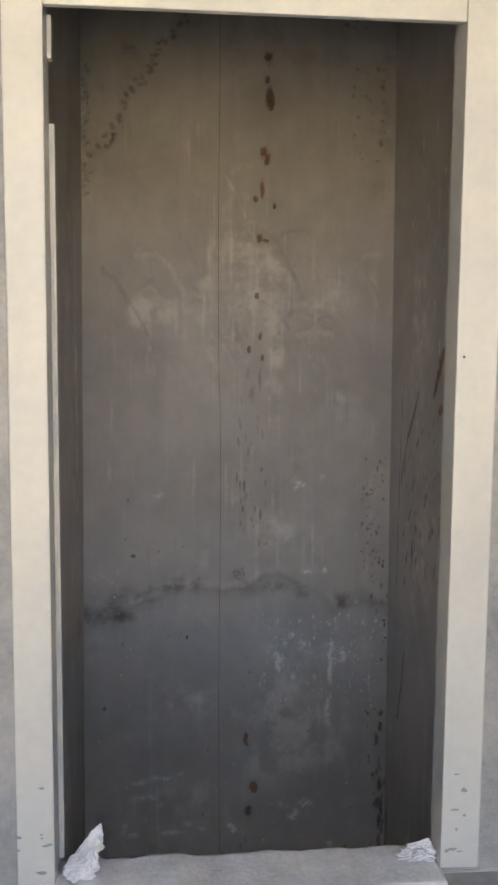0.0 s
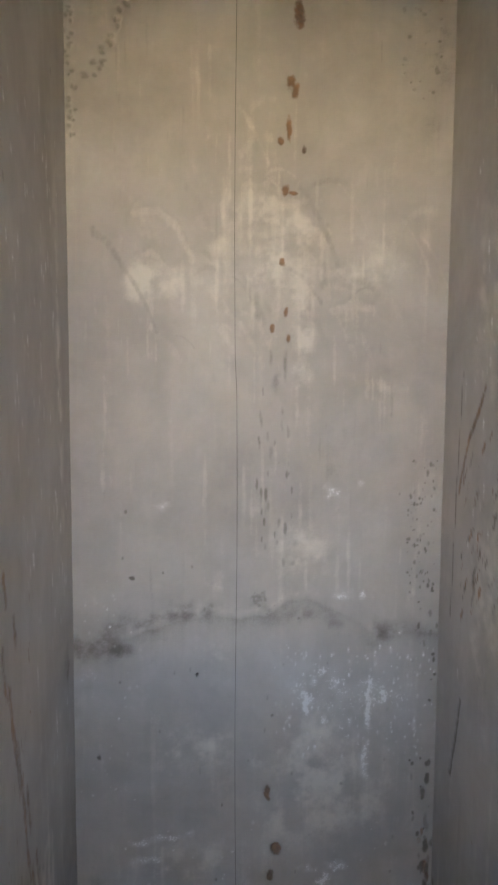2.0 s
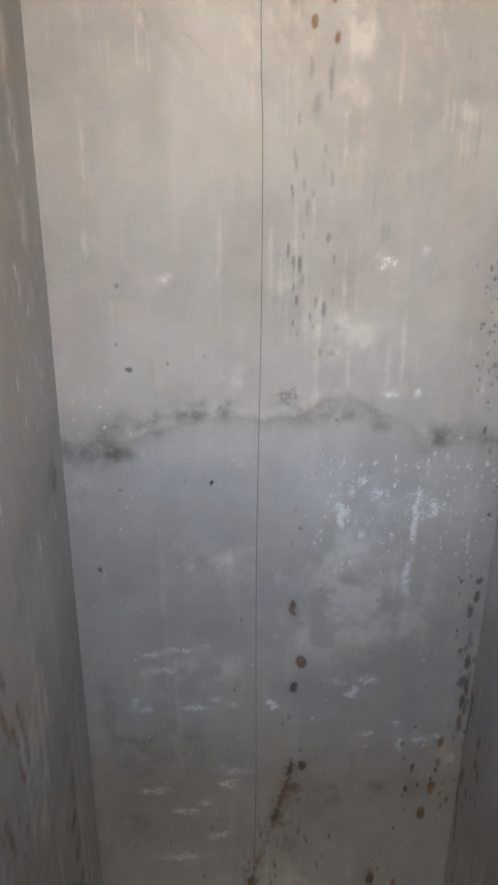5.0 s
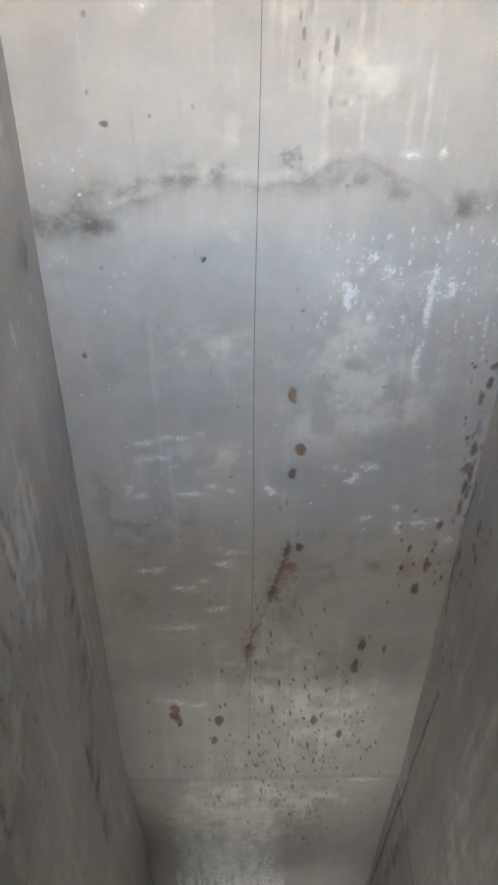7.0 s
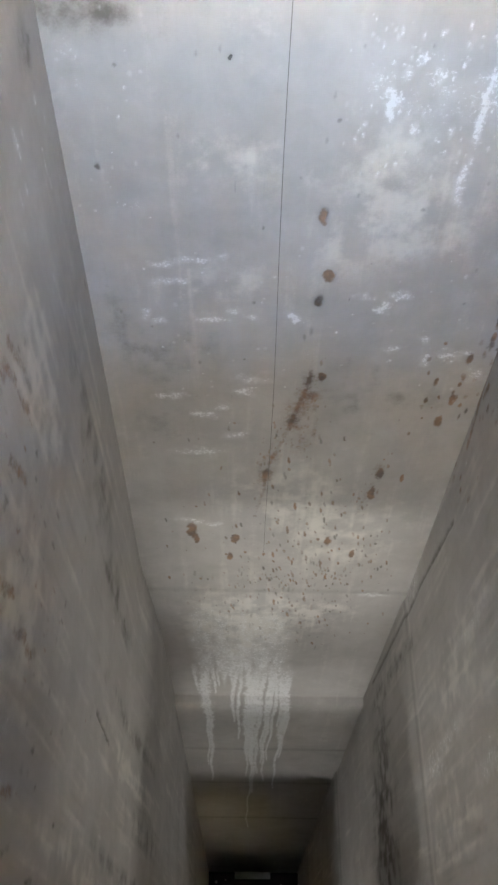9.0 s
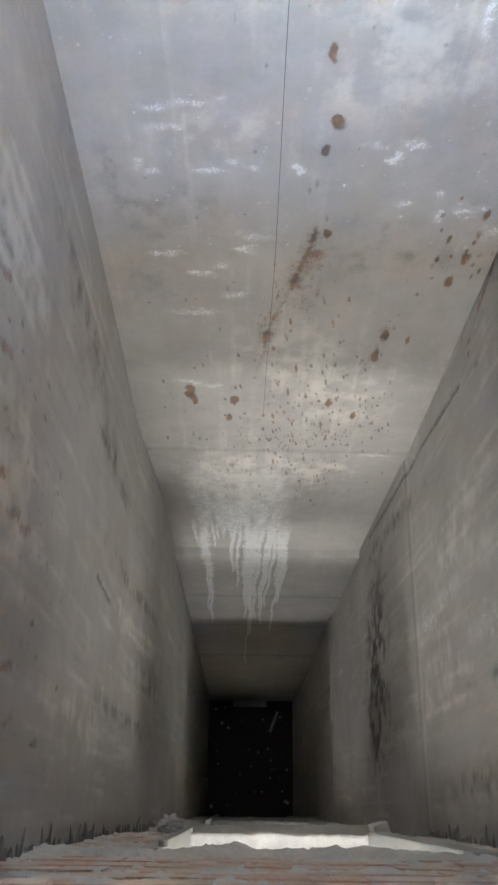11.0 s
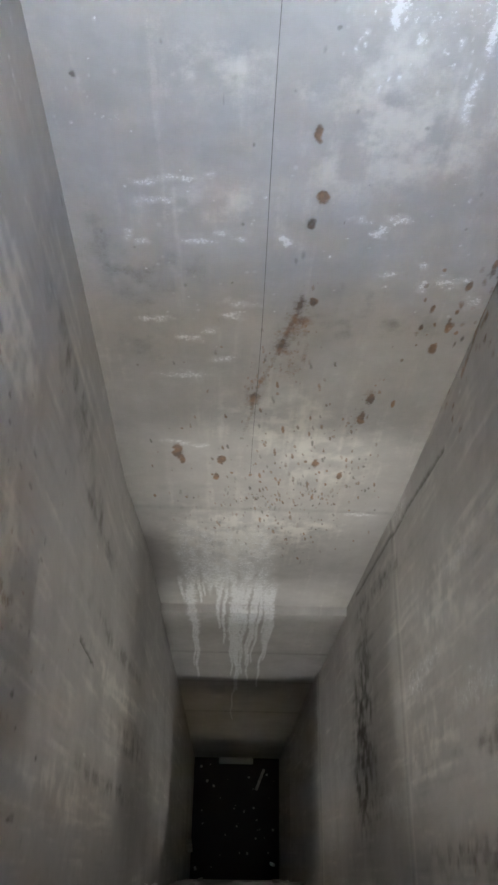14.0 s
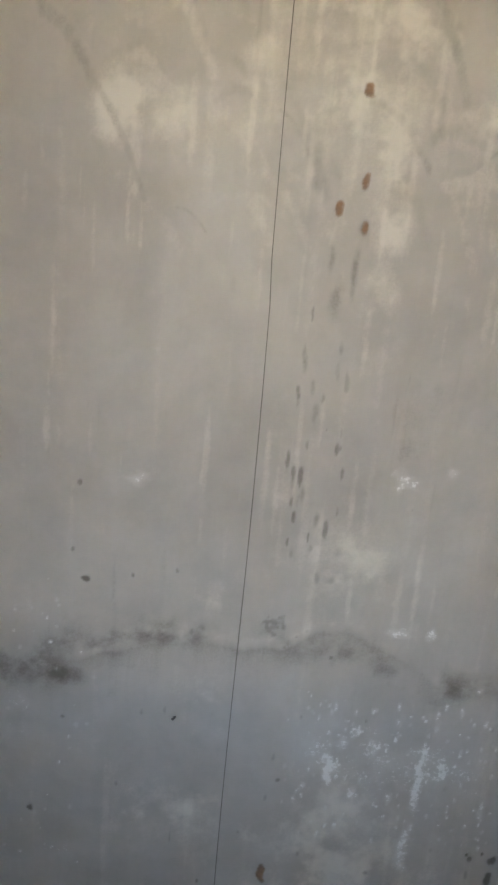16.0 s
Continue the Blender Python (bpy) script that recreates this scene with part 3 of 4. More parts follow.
# lime curtain with long drips: a thin hazy wash over the pour line that gathers into a ragged hem of runs
top = -3.62 + 0.22 * (fbm(X, X * 0, 5.0) - 0.5)
hem = -5.05 + 1.1 * (fbm(X, X * 0, 17.0, 3) - 0.5) + 0.28 * np.clip((X + 0.35) / 0.4, -1, 0) * -2.0 - 0.3 * np.clip(X / 0.15, 0, 1)
wash = np.clip((top - Z) / 0.5, 0, 1) * np.clip((Z - hem) / 0.2, 0, 1)
wander = 0.10 * (fbm(X * 0.3, Z, 2.2) - 0.5) + 0.10 * (fbm(X, Z, 9.0) - 0.5)
wash *= np.clip((X + wander + 0.60) / 0.10, 0, 1) * np.clip((0.19 - X + wander) / 0.12, 0, 1)
thick = np.clip((-4.25 - Z) / 0.9, 0, 1)
back.stain[..., 1] = np.maximum(back.stain[..., 1], wash * (0.46 + 0.30 * thick + 0.7 * (fbm(X, Z * 0.3, 20.0, 5) - 0.5)))
back.cloud(3, -0.2, -4.1, 0.4, 0.5, 0.7)
back.cloud(3, 0.3, -3.9, 0.25, 0.2, 0.5)
for u, z, w in ((-0.545, -5.3, 0.012), (-0.52, -5.0, 0.010), (-0.475, -6.2, 0.034), (-0.47, -7.9, 0.016), (-0.495, -7.3, 0.010), (-0.40, -5.4, 0.012), (-0.36, -5.2, 0.010),
                (-0.25, -5.9, 0.014), (-0.21, -6.4, 0.012), (-0.13, -7.0, 0.034), (-0.09, -8.4, 0.022), (-0.105, -10.1, 0.012), (-0.15, -7.7, 0.012), (-0.05, -7.6, 0.016),
                (0.0, -7.2, 0.014), (0.02, -7.9, 0.014), (0.055, -7.1, 0.012), (0.13, -6.4, 0.030), (0.145, -8.2, 0.013), (0.165, -7.0, 0.012), (0.10, -6.0, 0.016), (-0.31, -5.1, 0.012)):
    zz = np.arange(rng.uniform(-5.0, -4.7), z, -0.03)
    for k, h in enumerate(zz):
        t = k / len(zz)
        back.spot(1, u + 0.014 * math.sin(2.1 * h + 9 * u) + 0.008 * math.sin(7 * h + 30 * u), h, 1.35 * w * (1.2 - 0.75 * t) * rng.uniform(0.75, 1.2), 0.05, min(1.0, 0.45 + 0.06 * k) * (0.92 - 0.2 * t), 0.5)
# pour lines deep down, and the ledge where the next storey's wall stands proud
for z, s in ((-3.62, 0.3), (-6.75, 0.5), (-8.0, 0.5), (-9.6, 0.6)):
    back.stain[..., 2] = np.maximum(back.stain[..., 2], s * np.exp(-((Z - z - 0.03 * fbm(X, X * 0, 3.0)) / 0.04) ** 2))
ledge = np.clip((-5.44 - Z) / 0.03, 0, 1) * np.clip((Z + 8.5) / 3.0, 0, 1)
runs = fbm(X + 5.0, Z * 0.07, 22.0, 4)
grit = fbm(X + 9.0, Z * 0.8, 26.0, 5)
back.stain[..., 2] = np.clip(back.stain[..., 2] + 0.5 * np.clip(runs - 0.55, 0, 1) + 0.45 * np.clip(grit - 0.57, 0, 1), 0, 1)
back.stain[..., 3] = np.clip(back.stain[..., 3] + 1.2 * np.clip(0.46 - runs, 0, 1) + 0.7 * np.clip(0.44 - grit, 0, 1), 0, 1)
wall_back = slab("wall_back", np.stack([X, back_y(Z) - back.relief - 0.06 * ledge, Z], -1), (0, 0.2, 0), CONCRETE, back.stain)
structure(wall_back, "tall grey concrete lift shaft wall with rust dots and white lime drips", "wall")

# ---- the side walls ----
zs = levels(0.014, -5.0)
Z = np.repeat(zs[:, None], 156, 1)
Y = FRONT - 0.06 + (back_y(Z) + 0.04 - FRONT + 0.06) * np.linspace(0, 1, 156)
left = Surface(Y, Z)
for u, z, l in ((3.476, -0.527, 0.16), (3.40, -0.50, 0.10), (3.247, -0.72, 0.15), (2.946, -0.80, 0.12), (3.42, -0.65, 0.08), (2.90, -1.0, 0.10), (2.90, -1.14, 0.08),
                (3.18, 0.16, 0.22), (3.27, -0.08, 0.26), (3.33, -0.36, 0.2), (3.22, 0.02, 0.2), (3.36, -0.22, 0.14), (3.14, 0.58, 0.07), (3.10, 0.35, 0.12), (3.25, 0.42, 0.06), (2.53, -1.12, 0.06)):
    left.streak(0, [(u - 0.10 * l, z + 0.5 * l), (u, z), (u + 0.14 * l, z - 0.5 * l)], 0.02, 0.6)
left.scatter(0, 70, 2.85, 3.55, -1.3, 0.7, 0.008, 2.4, 0.55, shear=-0.15)
left.scatter(0, 30, 2.5, 3.2, -2.2, -0.8, 0.009, 1.4, 0.5)
left.scatter(2, 60, 2.3, 3.6, -1.8, -0.3, 0.012, 1.6, 0.6)
left.scatter(2, 26, 2.1, 4.3, -3.0, 2.5, 0.010, 1.5, 0.55)
left.scatter(1, 24, 3.9, 4.3, -0.7, 0.7, 0.010, 2.0, 0.6)
left.scatter(1, 150, 3.3, 4.2, 0.2, 2.1, 0.006, 3.5, 0.75)
left.streak(2, [(3.09, -2.35), (3.07, -2.75)], 0.012, 0.9, 0.004)
left.streak(2, [(4.27, -2.7), (4.24, -3.2), (4.2, -4.2)], 0.02, 0.8, 0.004)
for u, z, ru, rz, s in ((2.6, -3.5, 0.06, 1.2, 0.4), (3.3, -3.4, 0.05, 1.0, 0.45), (3.7, -2.6, 0.10, 0.8, 0.35), (2.9, -4.2, 0.1, 0.9, 0.4), (3.9, -1.6, 0.15, 0.7, 0.35), (4.2, -0.1, 0.1, 0.1, 0.5)):
    left.cloud(2, u, z, ru, rz, s)
for u, z, ru, rz in ((3.1, -3.6, 0.08, 0.9), (2.5, -2.2, 0.1, 0.7), (3.0, -0.9, 0.3, 0.4), (3.6, -0.8, 0.2, 0.5), (4.15, 1.2, 0.06, 0.8)):
    left.cloud(3, u, z, ru, rz, 0.55)
weather(left, 3.0)
wall_left = slab("wall_left", np.stack([left_x(Z) + left.relief, Y, Z], -1)[:, ::-1], (-0.2, 0, 0), CONCRETE, left.stain[:, ::-1])
structure(wall_left, "grey concrete lift shaft side wall with orange rust splashes", "wall")

right = Surface(Y, Z)
right.streak(0, [(3.90, 1.10), (3.965, 1.0), (4.05, 0.9), (4.1, 0.8), (4.155, 0.66)], 0.013, 0.8)
right.streak(2, [(3.90, 1.10), (3.965, 1.0), (4.05, 0.9)], 0.012, 0.5)
right.streak(2, [(4.17, 1.15), (4.19, 0.6), (4.2, 0.1)], 0.007, 0.8)
right.streak(2, [(4.03, -0.2), (4.06, -0.35), (4.12, -0.57)], 0.012, 0.95, 0.003)
for u, z, ru, rz in ((3.56, 1.26, 0.035, 0.06), (3.6, 1.2, 0.03, 0.05), (3.64, 1.14, 0.02, 0.05), (3.4, 1.24, 0.04, 0.05), (3.42, 1.02, 0.05, 0.07), (3.38, 0.95, 0.06, 0.05), (3.55, 1.05, 0.03, 0.03)):
    right.spot(0, u, z, ru, rz, 0.95, 0.5, shear=-0.5)
for _ in range(95):
    u = rng.uniform(3.3, 4.1)
    z = 1.0 - 0.75 * rng.random() ** 0.8 + 0.25 * (3.7 - u)
    r = rng.uniform(0.006, 0.012)
    right.spot(0 if rng.random() < 0.7 else 2, u, z, r, r * rng.uniform(2.0, 4.5), rng.uniform(0.5, 0.9), 0.5, -0.45)
right.scatter(1, 110, 3.3, 4.15, 0.3, 2.3, 0.006, 3.5, 0.7)
right.scatter(0, 26, 4.0, 4.3, -2.3, -1.2, 0.014, 2.2, 0.8)
right.streak(0, [(4.28, -1.2), (4.3, -1.6), (4.22, -2.0)], 0.016, 0.6)
right.streak(2, [(4.05, -2.4), (4.1, -3.2), (4.1, -5.0)], 0.014, 0.7, 0.004)
for u, z, ru, rz, s in ((3.13, -3.4, 0.05, 0.25, 0.55), (3.18, -3.05, 0.03, 0.25, 0.45), (3.5, -2.4, 0.03, 0.3, 0.4), (2.92, -2.3, 0.05, 0.35, 0.4), (4.2, -3.5, 0.05, 0.3, 0.5), (2.6, -4.2, 0.06, 0.5, 0.3)):
    right.spot(1, u, z, ru, rz, s, 0.9, warp=2.0)
for u, z, ru, rz, s in ((3.3, -4.9, 0.5, 0.4, 0.6), (2.7, -5.0, 0.3, 0.5, 0.5), (3.9, -4.2, 0.1, 0.9, 0.4), (2.3, -2.6, 0.1, 0.9, 0.45), (3.4, -1.6, 0.1, 0.7, 0.3), (2.7, -2.0, 0.08, 0.8, 0.35)):
    right.cloud(2, u, z, ru, rz, s)
for u, z, ru, rz in ((3.9, 1.5, 0.2, 0.4), (3.4, -2.7, 0.25, 0.8), (2.8, -3.2, 0.2, 0.7), (3.8, 0.3, 0.2, 0.5)):
    right.cloud(3, u, z, ru, rz, 0.5)
weather(right, 11.0)
for z, depth in ((-3.71, 0.012), (-7.5, 0.02), (-11.2, 0.02)):
    line = Z - z - 0.03 * (fbm(Y, Y * 0, 2.0) - 0.5)
    right.relief += depth / (1 + np.exp(line / 0.012))
    right.stain[..., 2] = np.maximum(right.stain[..., 2], 0.4 * np.exp(-(line / 0.022) ** 2))
    right.stain[..., 3] = np.maximum(right.stain[..., 3], 0.5 * np.exp(-((line - 0.05) / 0.03) ** 2))
wall_right = slab("wall_right", np.stack([right_x(Z) - right.relief, Y, Z], -1), (0.2, 0, 0), CONCRETE, right.stain)
structure(wall_right, "grey concrete lift shaft side wall with dark brown runs", "wall")
structure(box("ceiling_shaft", -1.2, 1.2, 1.7, 5.2, TOP - 0.02, TOP + 0.2, BEAM), "concrete slab closing the lift shaft", "ceiling")
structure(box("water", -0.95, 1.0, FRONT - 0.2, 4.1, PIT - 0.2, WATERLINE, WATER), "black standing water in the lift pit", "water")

# ---- front wall, storey by storey ----
DOORS = [(0.0, -0.595, 0.365), (-STOREY, -0.44, 0.51), (-2 * STOREY, -0.44, 0.51), (-3 * STOREY, -0.44, 0.51)]
WALLS = []


def front_wall(n, z, xl, xr, above, side, inner, material, label):
    bm = bmesh.new()
    low = z - 0.03
    add_box(bm, -side, xl - 0.05, OUT + 0.06, inner, low, above)
    add_box(bm, xr + 0.05, side, OUT + 0.06, inner, low, above)
    add_box(bm, xl - 0.05, xr + 0.05, OUT + 0.06, inner, z + 2.10, above)
    w = structure(link_mesh("wall_front_%d" % n, bm, material), label, "wall")
    beam = box("beam_%d" % n, -5.0, 5.0, OUT + 0.05, FRONT - 0.004, z - 0.60, low - 0.002, BEAM)
    structure(beam, "grey concrete floor beam under the lift doorway", "beam")
    return w


for n, (z, xl, xr) in enumerate(DOORS):
    if n == 0:
        WALLS.append(front_wall(1, z, xl, xr, 4.4 - 0.602, 5.0, FRONT, PLASTER, "grey plastered wall round the lift doorway"))
    else:
        WALLS.append(front_wall(n + 1, z, xl, xr, DOORS[n - 1][0] - 0.602, 5.0, FRONT - 0.016, MORTAR, "rough brick and mortar wall on the shaft side"))
structure(box("wall_front_5", -5.0, 5.0, OUT + 0.06, FRONT, 3.80, TOP, PLASTER), "plain wall closing the shaft above the doorway", "wall")
structure(box("wall_pit", -5.0, 5.0, OUT + 0.05, FRONT - 0.01, PIT, -3 * STOREY - 0.602, BEAM), "dark concrete wall of the lift pit", "wall")

# ---- landings, open at the far end to the yard panels; their unseen parts shape the light ----
for n, z in enumerate((4.4, 0.0, -STOREY, -2 * STOREY, -3 * STOREY)):
    wide = 5.0
    structure(box("floor_%d" % (n + 1), -wide, wide, -3.0, OUT + 0.048, z - 0.25, z - 0.032, PLASTER), "bare grey cement landing floor", "floor")
    head = z + 2.95 if z >= 0 else z + STOREY - 0.252
    # unseen side walls, nearer at z 0 to cut slanting light on the shaft
    for k, (xa, xb) in enumerate(((-2.8, -2.7) if z == 0 else (-wide, 0.1 - wide), (1.9, 2.0) if z == 0 else (wide - 0.1, wide))):
        structure(box("wall_landing_%d" % (2 * n + k + 1), xa, xb, -3.0, OUT + 0.058, z - 0.03, head, PLASTER), "unseen plastered landing side wall that limits slanting light", "wall")
    # ceiling edge placed by how far down the shaft daylight should fall
    if z >= 0:
        structure(box("ceiling_landing_%d" % (n + 1), -wide, wide, -1.7, OUT + 0.058, z + 2.952, z + 3.15, PLASTER), "unseen plastered landing ceiling, cut short to let daylight deeper", "ceiling")
    if z < 0:
        # added wall, never in view: the gap under it sets the light let in
        gap = {2: 1.0, 3: 0.65, 4: 0.06}[n]
        structure(box("wall_light_stop_%d" % (n + 1), -wide, wide, -3.1, -3.002, z + gap, head, PLASTER), "unseen plastered wall added to cut the light into a lower landing", "wall")
# added slab out of view: sun on it throws warm light into the shaft
structure(box("terrace", -9.0, 9.0, -9.0, -3.002, -0.25, -0.034, STONE), "unseen sandy stone terrace added to bounce warm sunlight", "terrace")
structure(box("ground", -400, 400, -800, -3.2, -12.6, -12.1, GROUND), "pale sandy open ground", "ground")
# added panels: they glow themselves, in place of walls lit by the sun
structure(box("backdrop_yard", -40, 40, -14.2, -14.0, SHADE_TOP, YARD_TOP, YARD), "unseen warm glowing panel in place of a sunlit yard wall", "backdrop")
structure(box("backdrop_shade", -40, 40, -14.2, -14.0, -12.1, SHADE_TOP - 0.002, SHADE), "unseen dimmer glowing panel in place of a shaded yard wall", "backdrop")
structure(box("backdrop_sky", -40, 40, -15.2, -15.0, -12.0, 10.5, SKYLIGHT), "bright pale blue sky in the distance", "backdrop")

# ---- the lamp of the landing below: its light falls through the doorway, over the sill and down the shaft ----
LAMP = (-0.25, -1.9, -0.30)
lamp_data = bpy.data.lights.new("lamp", "AREA")
lamp_data.shape, lamp_data.size, lamp_data.size_y = "RECTANGLE", 1.2, 1.1
lamp_data.energy, lamp_data.color = LAMP_WATTS, (1.0, 0.965, 0.94)
new("lamp", lamp_data).location = (LAMP[0], LAMP[1], LAMP[2] - 0.028)
fixture = new("ceiling_light")
fixture.location = LAMP
box("housing", -0.64, 0.64, -0.59, 0.59, 0.012, 0.048, PAINT, fixture, bevel=0.004)
for y in (-0.582, 0.570):
    box("rim", -0.62, 0.62, y, y + 0.012, -0.03, 0.010, PAINT, fixture, bevel=0.002)
tagged(fixture, "plain white ceiling light over a lower landing", "ceiling light")

# ---- door frames ----


CHIPS = np.random.default_rng(23)


def door_frame(n, z, xl, xr):
    f = structure(new("door_%d" % (n + 1)), "cream painted steel lift door frame with no door in it", "door frame")
    f.location = (0, 2.0, z)
    lj = box("jamb", xl - 0.09, xl, 0.0, 0.075, -0.02, 2.14, PAINT, f, bevel=0.004)
    box("door_stop", xl - 0.02, xl + 0.012, 0.077, 0.10, 0.0, 1.80, PAINT, lj, bevel=0.003)
    box("bracket", xl - 0.01, xl + 0.010, 0.06, 0.085, 1.94, 2.035, PAINT, lj, bevel=0.002)
    rj = box("jamb", xr, xr + 0.10, 0.0, 0.09, -0.02, 2.14, PAINT, f, bevel=0.004)
    bm = bmesh.new()
    bmesh.ops.create_cone(bm, cap_ends=True, segments=12, radius1=0.0035, radius2=0.003, depth=0.003, matrix=pose(xr + 0.018, -0.001, 1.27, 90))
    link_mesh("screw", bm, STEEL, rj, "small rusty screw head")
    box("lintel", xl, xr, 0.002, 0.022, 2.035, 2.14, PAINT, f, bevel=0.004)
    if n == 0:
        for jamb, x0, x1 in ((lj, xl - 0.088, xl - 0.006), (rj, xr + 0.006, xr + 0.095)):
            for _ in range(9):
                cx, cz = CHIPS.uniform(x0, x1), 0.01 + 0.22 * CHIPS.random() ** 2
                wide, tall = CHIPS.uniform(0.004, 0.014), CHIPS.uniform(0.0015, 0.005)
                bm = bmesh.new()
                ring = [bm.verts.new((cx + wide * math.cos(a) * CHIPS.uniform(0.5, 1.1), 0.0, cz + tall * math.sin(a) * CHIPS.uniform(0.5, 1.1))) for a in np.linspace(0, 6.283, 9)[:-1]]
                flake = bmesh.ops.extrude_face_region(bm, geom=[bm.faces.new(ring)])
                bmesh.ops.translate(bm, vec=(0, -0.0012, 0), verts=[g for g in flake["geom"] if isinstance(g, bmesh.types.BMVert)])
                part("paint_chip", bm, PLASTER, jamb, "grey chip in the paint")
    if n:
        box("track", -0.62, 0.78, 0.03, 0.075, 2.06, 2.10, PAINT, f, bevel=0.003)
        box("sill_plate", xl, xr, -0.06, 0.07, -0.025, 0.004, PAINT, f, bevel=0.003)
    return f


for n, (z, xl, xr) in enumerate(DOORS):
    door_frame(n, z, xl, xr)


def span(a, b, step):
    return np.linspace(a, b, max(2, int(round(abs(b - a) / step)) + 1))


def lumpy_slab(name, x0, x1, y0, y1, top, thick, material, rough, seed, step=0.008):
    """A rough trowelled slab: uneven top, ragged edges, closed underneath."""
    xs, ys = span(x0, x1, step), span(y0, y1, step)
    gx, gy = np.meshgrid(xs, ys)
    wob = rough * (fbm(gx + seed, gy, 22.0, 4) - 0.5)
    rag = 0.03 * (fbm(gx + seed, gx * 0, 17.0, 4) - 0.5)
    gy2 = gy + rag * (gy - y0) / (y1 - y0)
    gz = top + wob * 2
    gz[0] -= thick * 0.5
    return slab(name, np.stack([gx, gy2, gz], -1), (0, 0, -thick), material)


sill = lumpy_slab("threshold", -0.595, 0.365, 1.93, 2.10, -0.016, 0.03, LIME, 0.003, 3.0)
structure(sill, "rough white plaster threshold across the lift doorway", "threshold")
for n in (1, 2):
    z = DOORS[n][0]
    structure(lumpy_slab("threshold_%d" % (n + 1), -0.44, 0.51, 1.80, 1.94, z - 0.02, 0.02, LIME, 0.006, 9.0 * n, 0.012), "rough white plaster threshold of a lower landing", "threshold")


def crumple(name, place, width, depth, height, lean, seed, label):
    """A torn piece of film, crumpled upright."""
    n, m = 40, 26
    a, h = np.meshgrid(np.linspace(0, 2 * math.pi, n), np.linspace(0, 1, m))
    fold = 0.55 + 0.9 * np.abs(fbm(a * 1.3 + seed, h * 2.0, 1.7, 4) - 0.5) * 2
    taper = (1 - h) ** 0.8 * 0.95 + 0.05
    taper = taper * (1 + 0.5 * (fbm(a + seed, h * 6, 1.3, 3) - 0.5))
    gx = width * 0.5 * np.cos(a) * taper * fold + lean * h ** 1.5 + 0.02 * (fbm(a, h * 5 + seed, 2.0) - 0.5)
    gy = depth * 0.5 * np.sin(a) * taper * fold
    gz = height * h * (0.8 + 0.4 * fbm(a + seed, h, 1.1, 2))
    grid = np.stack([gx, gy, gz], -1)
    grid[:, -1] = grid[:, 0]
    me = bpy.data.meshes.new(name)
    idx = np.arange(n * m).reshape(m, n)
    me.from_pydata(grid.reshape(-1, 3).tolist(), [], np.stack([idx[:-1, :-1], idx[:-1, 1:], idx[1:, 1:], idx[1:, :-1]], -1).reshape(-1, 4).tolist() + [idx[-1].tolist()])
    me.materials.append(FILM)
    ob = new(name, me)
    ob.location = place
    return tagged(ob, label, "plastic film")


crumple("plastic_bag", (-0.535, 2.03, -0.012), 0.11, 0.09, 0.115, 0.045, 2.0, "torn crumpled white plastic bag on the threshold")
crumple("plastic_film", (0.315, 2.045, -0.012), 0.15, 0.07, 0.042, 0.03, 5.0, "flattened crumple of dusty plastic film on the threshold")
crumple("plastic_bag", (-0.55, 2.02, DOORS[1][0] - 0.03), 0.20, 0.16, 0.20, -0.05, 7.0, "crumpled clear plastic bag beside a lower doorway").location.y = 2.1


# ---- wire, scraps and the pit ----


def tube(name, points, radius, material, sides=6):
    bm = bmesh.new()
    rings = []
    for k, p in enumerate(points):
        a, b = Vector(points[max(k - 1, 0)]), Vector(points[min(k + 1, len(points) - 1)])
        q = (b - a).to_track_quat("Z", "Y")
        rings.append([bm.verts.new(Vector(p) + q @ Vector((radius * math.cos(2 * math.pi * i / sides), radius * math.sin(2 * math.pi * i / sides), 0))) for i in range(sides)])
    for r, t in zip(rings[:-1], rings[1:]):
        for i in range(sides):
            bm.faces.new((r[i], r[(i + 1) % sides], t[(i + 1) % sides], t[i]))
    bm.faces.new(rings[0][::-1])
    bm.faces.new(rings[-1])
    return link_mesh(name, bm, material, smooth=True)


wire_points = [(-0.098 + 0.012 * (0.9 - 0.3 * z) * 0.5 + 0.004 * math.sin(2.7 * z) + (0.005 if z < 1.1 else 0.0), back_y(z) - 0.010 - 0.002 * math.sin(5 * z), z) for z in np.arange(7.3, -3.2, -0.12)]
tagged(tube("wire", wire_points, 0.0011, STEEL), "thin dark steel wire hanging down the shaft wall", "wire")
hook = [(-0.262 + 0.006 * math.sin(3 * t), back_y(-0.2) - 0.004 - 0.02 * t, -0.215 + 0.05 * t - 0.03 * t * t) for t in np.linspace(0, 1.2, 9)]
tagged(tube("wire_end", hook, 0.0035, STEEL), "short bent wire end sticking out of the concrete", "wire")


def broken_box(name, place, size, turn, material, label, category, seed=1.0):
    """A small lump with knocked-off corners."""
    bm = bmesh.new()
    bmesh.ops.create_cube(bm, size=1.0, matrix=Matrix.Diagonal((*size, 1)))
    bmesh.ops.subdivide_edges(bm, edges=bm.edges[:], cuts=2, use_grid_fill=True)
    for v in bm.verts:
        v.co += Vector(noise.noise_vector(v.co * 18 + Vector((seed, 0, 0)))) * 0.14 * min(size)
        v.co *= 1 - 0.06 * (abs(v.co.x) / size[0] + abs(v.co.y) / size[1] + abs(v.co.z) / size[2])
    ob = link_mesh(name, bm, material)
    ob.matrix_world = pose(*place, *turn)
    return tagged(ob, label, category)


broken_box("foam_block", (0.575, 1.985, DOORS[1][0] + 0.045), (0.09, 0.10, 0.11), (4, 3, 18), LIME, "small white foam block beside a lower doorway", "block").location.y = 2.09
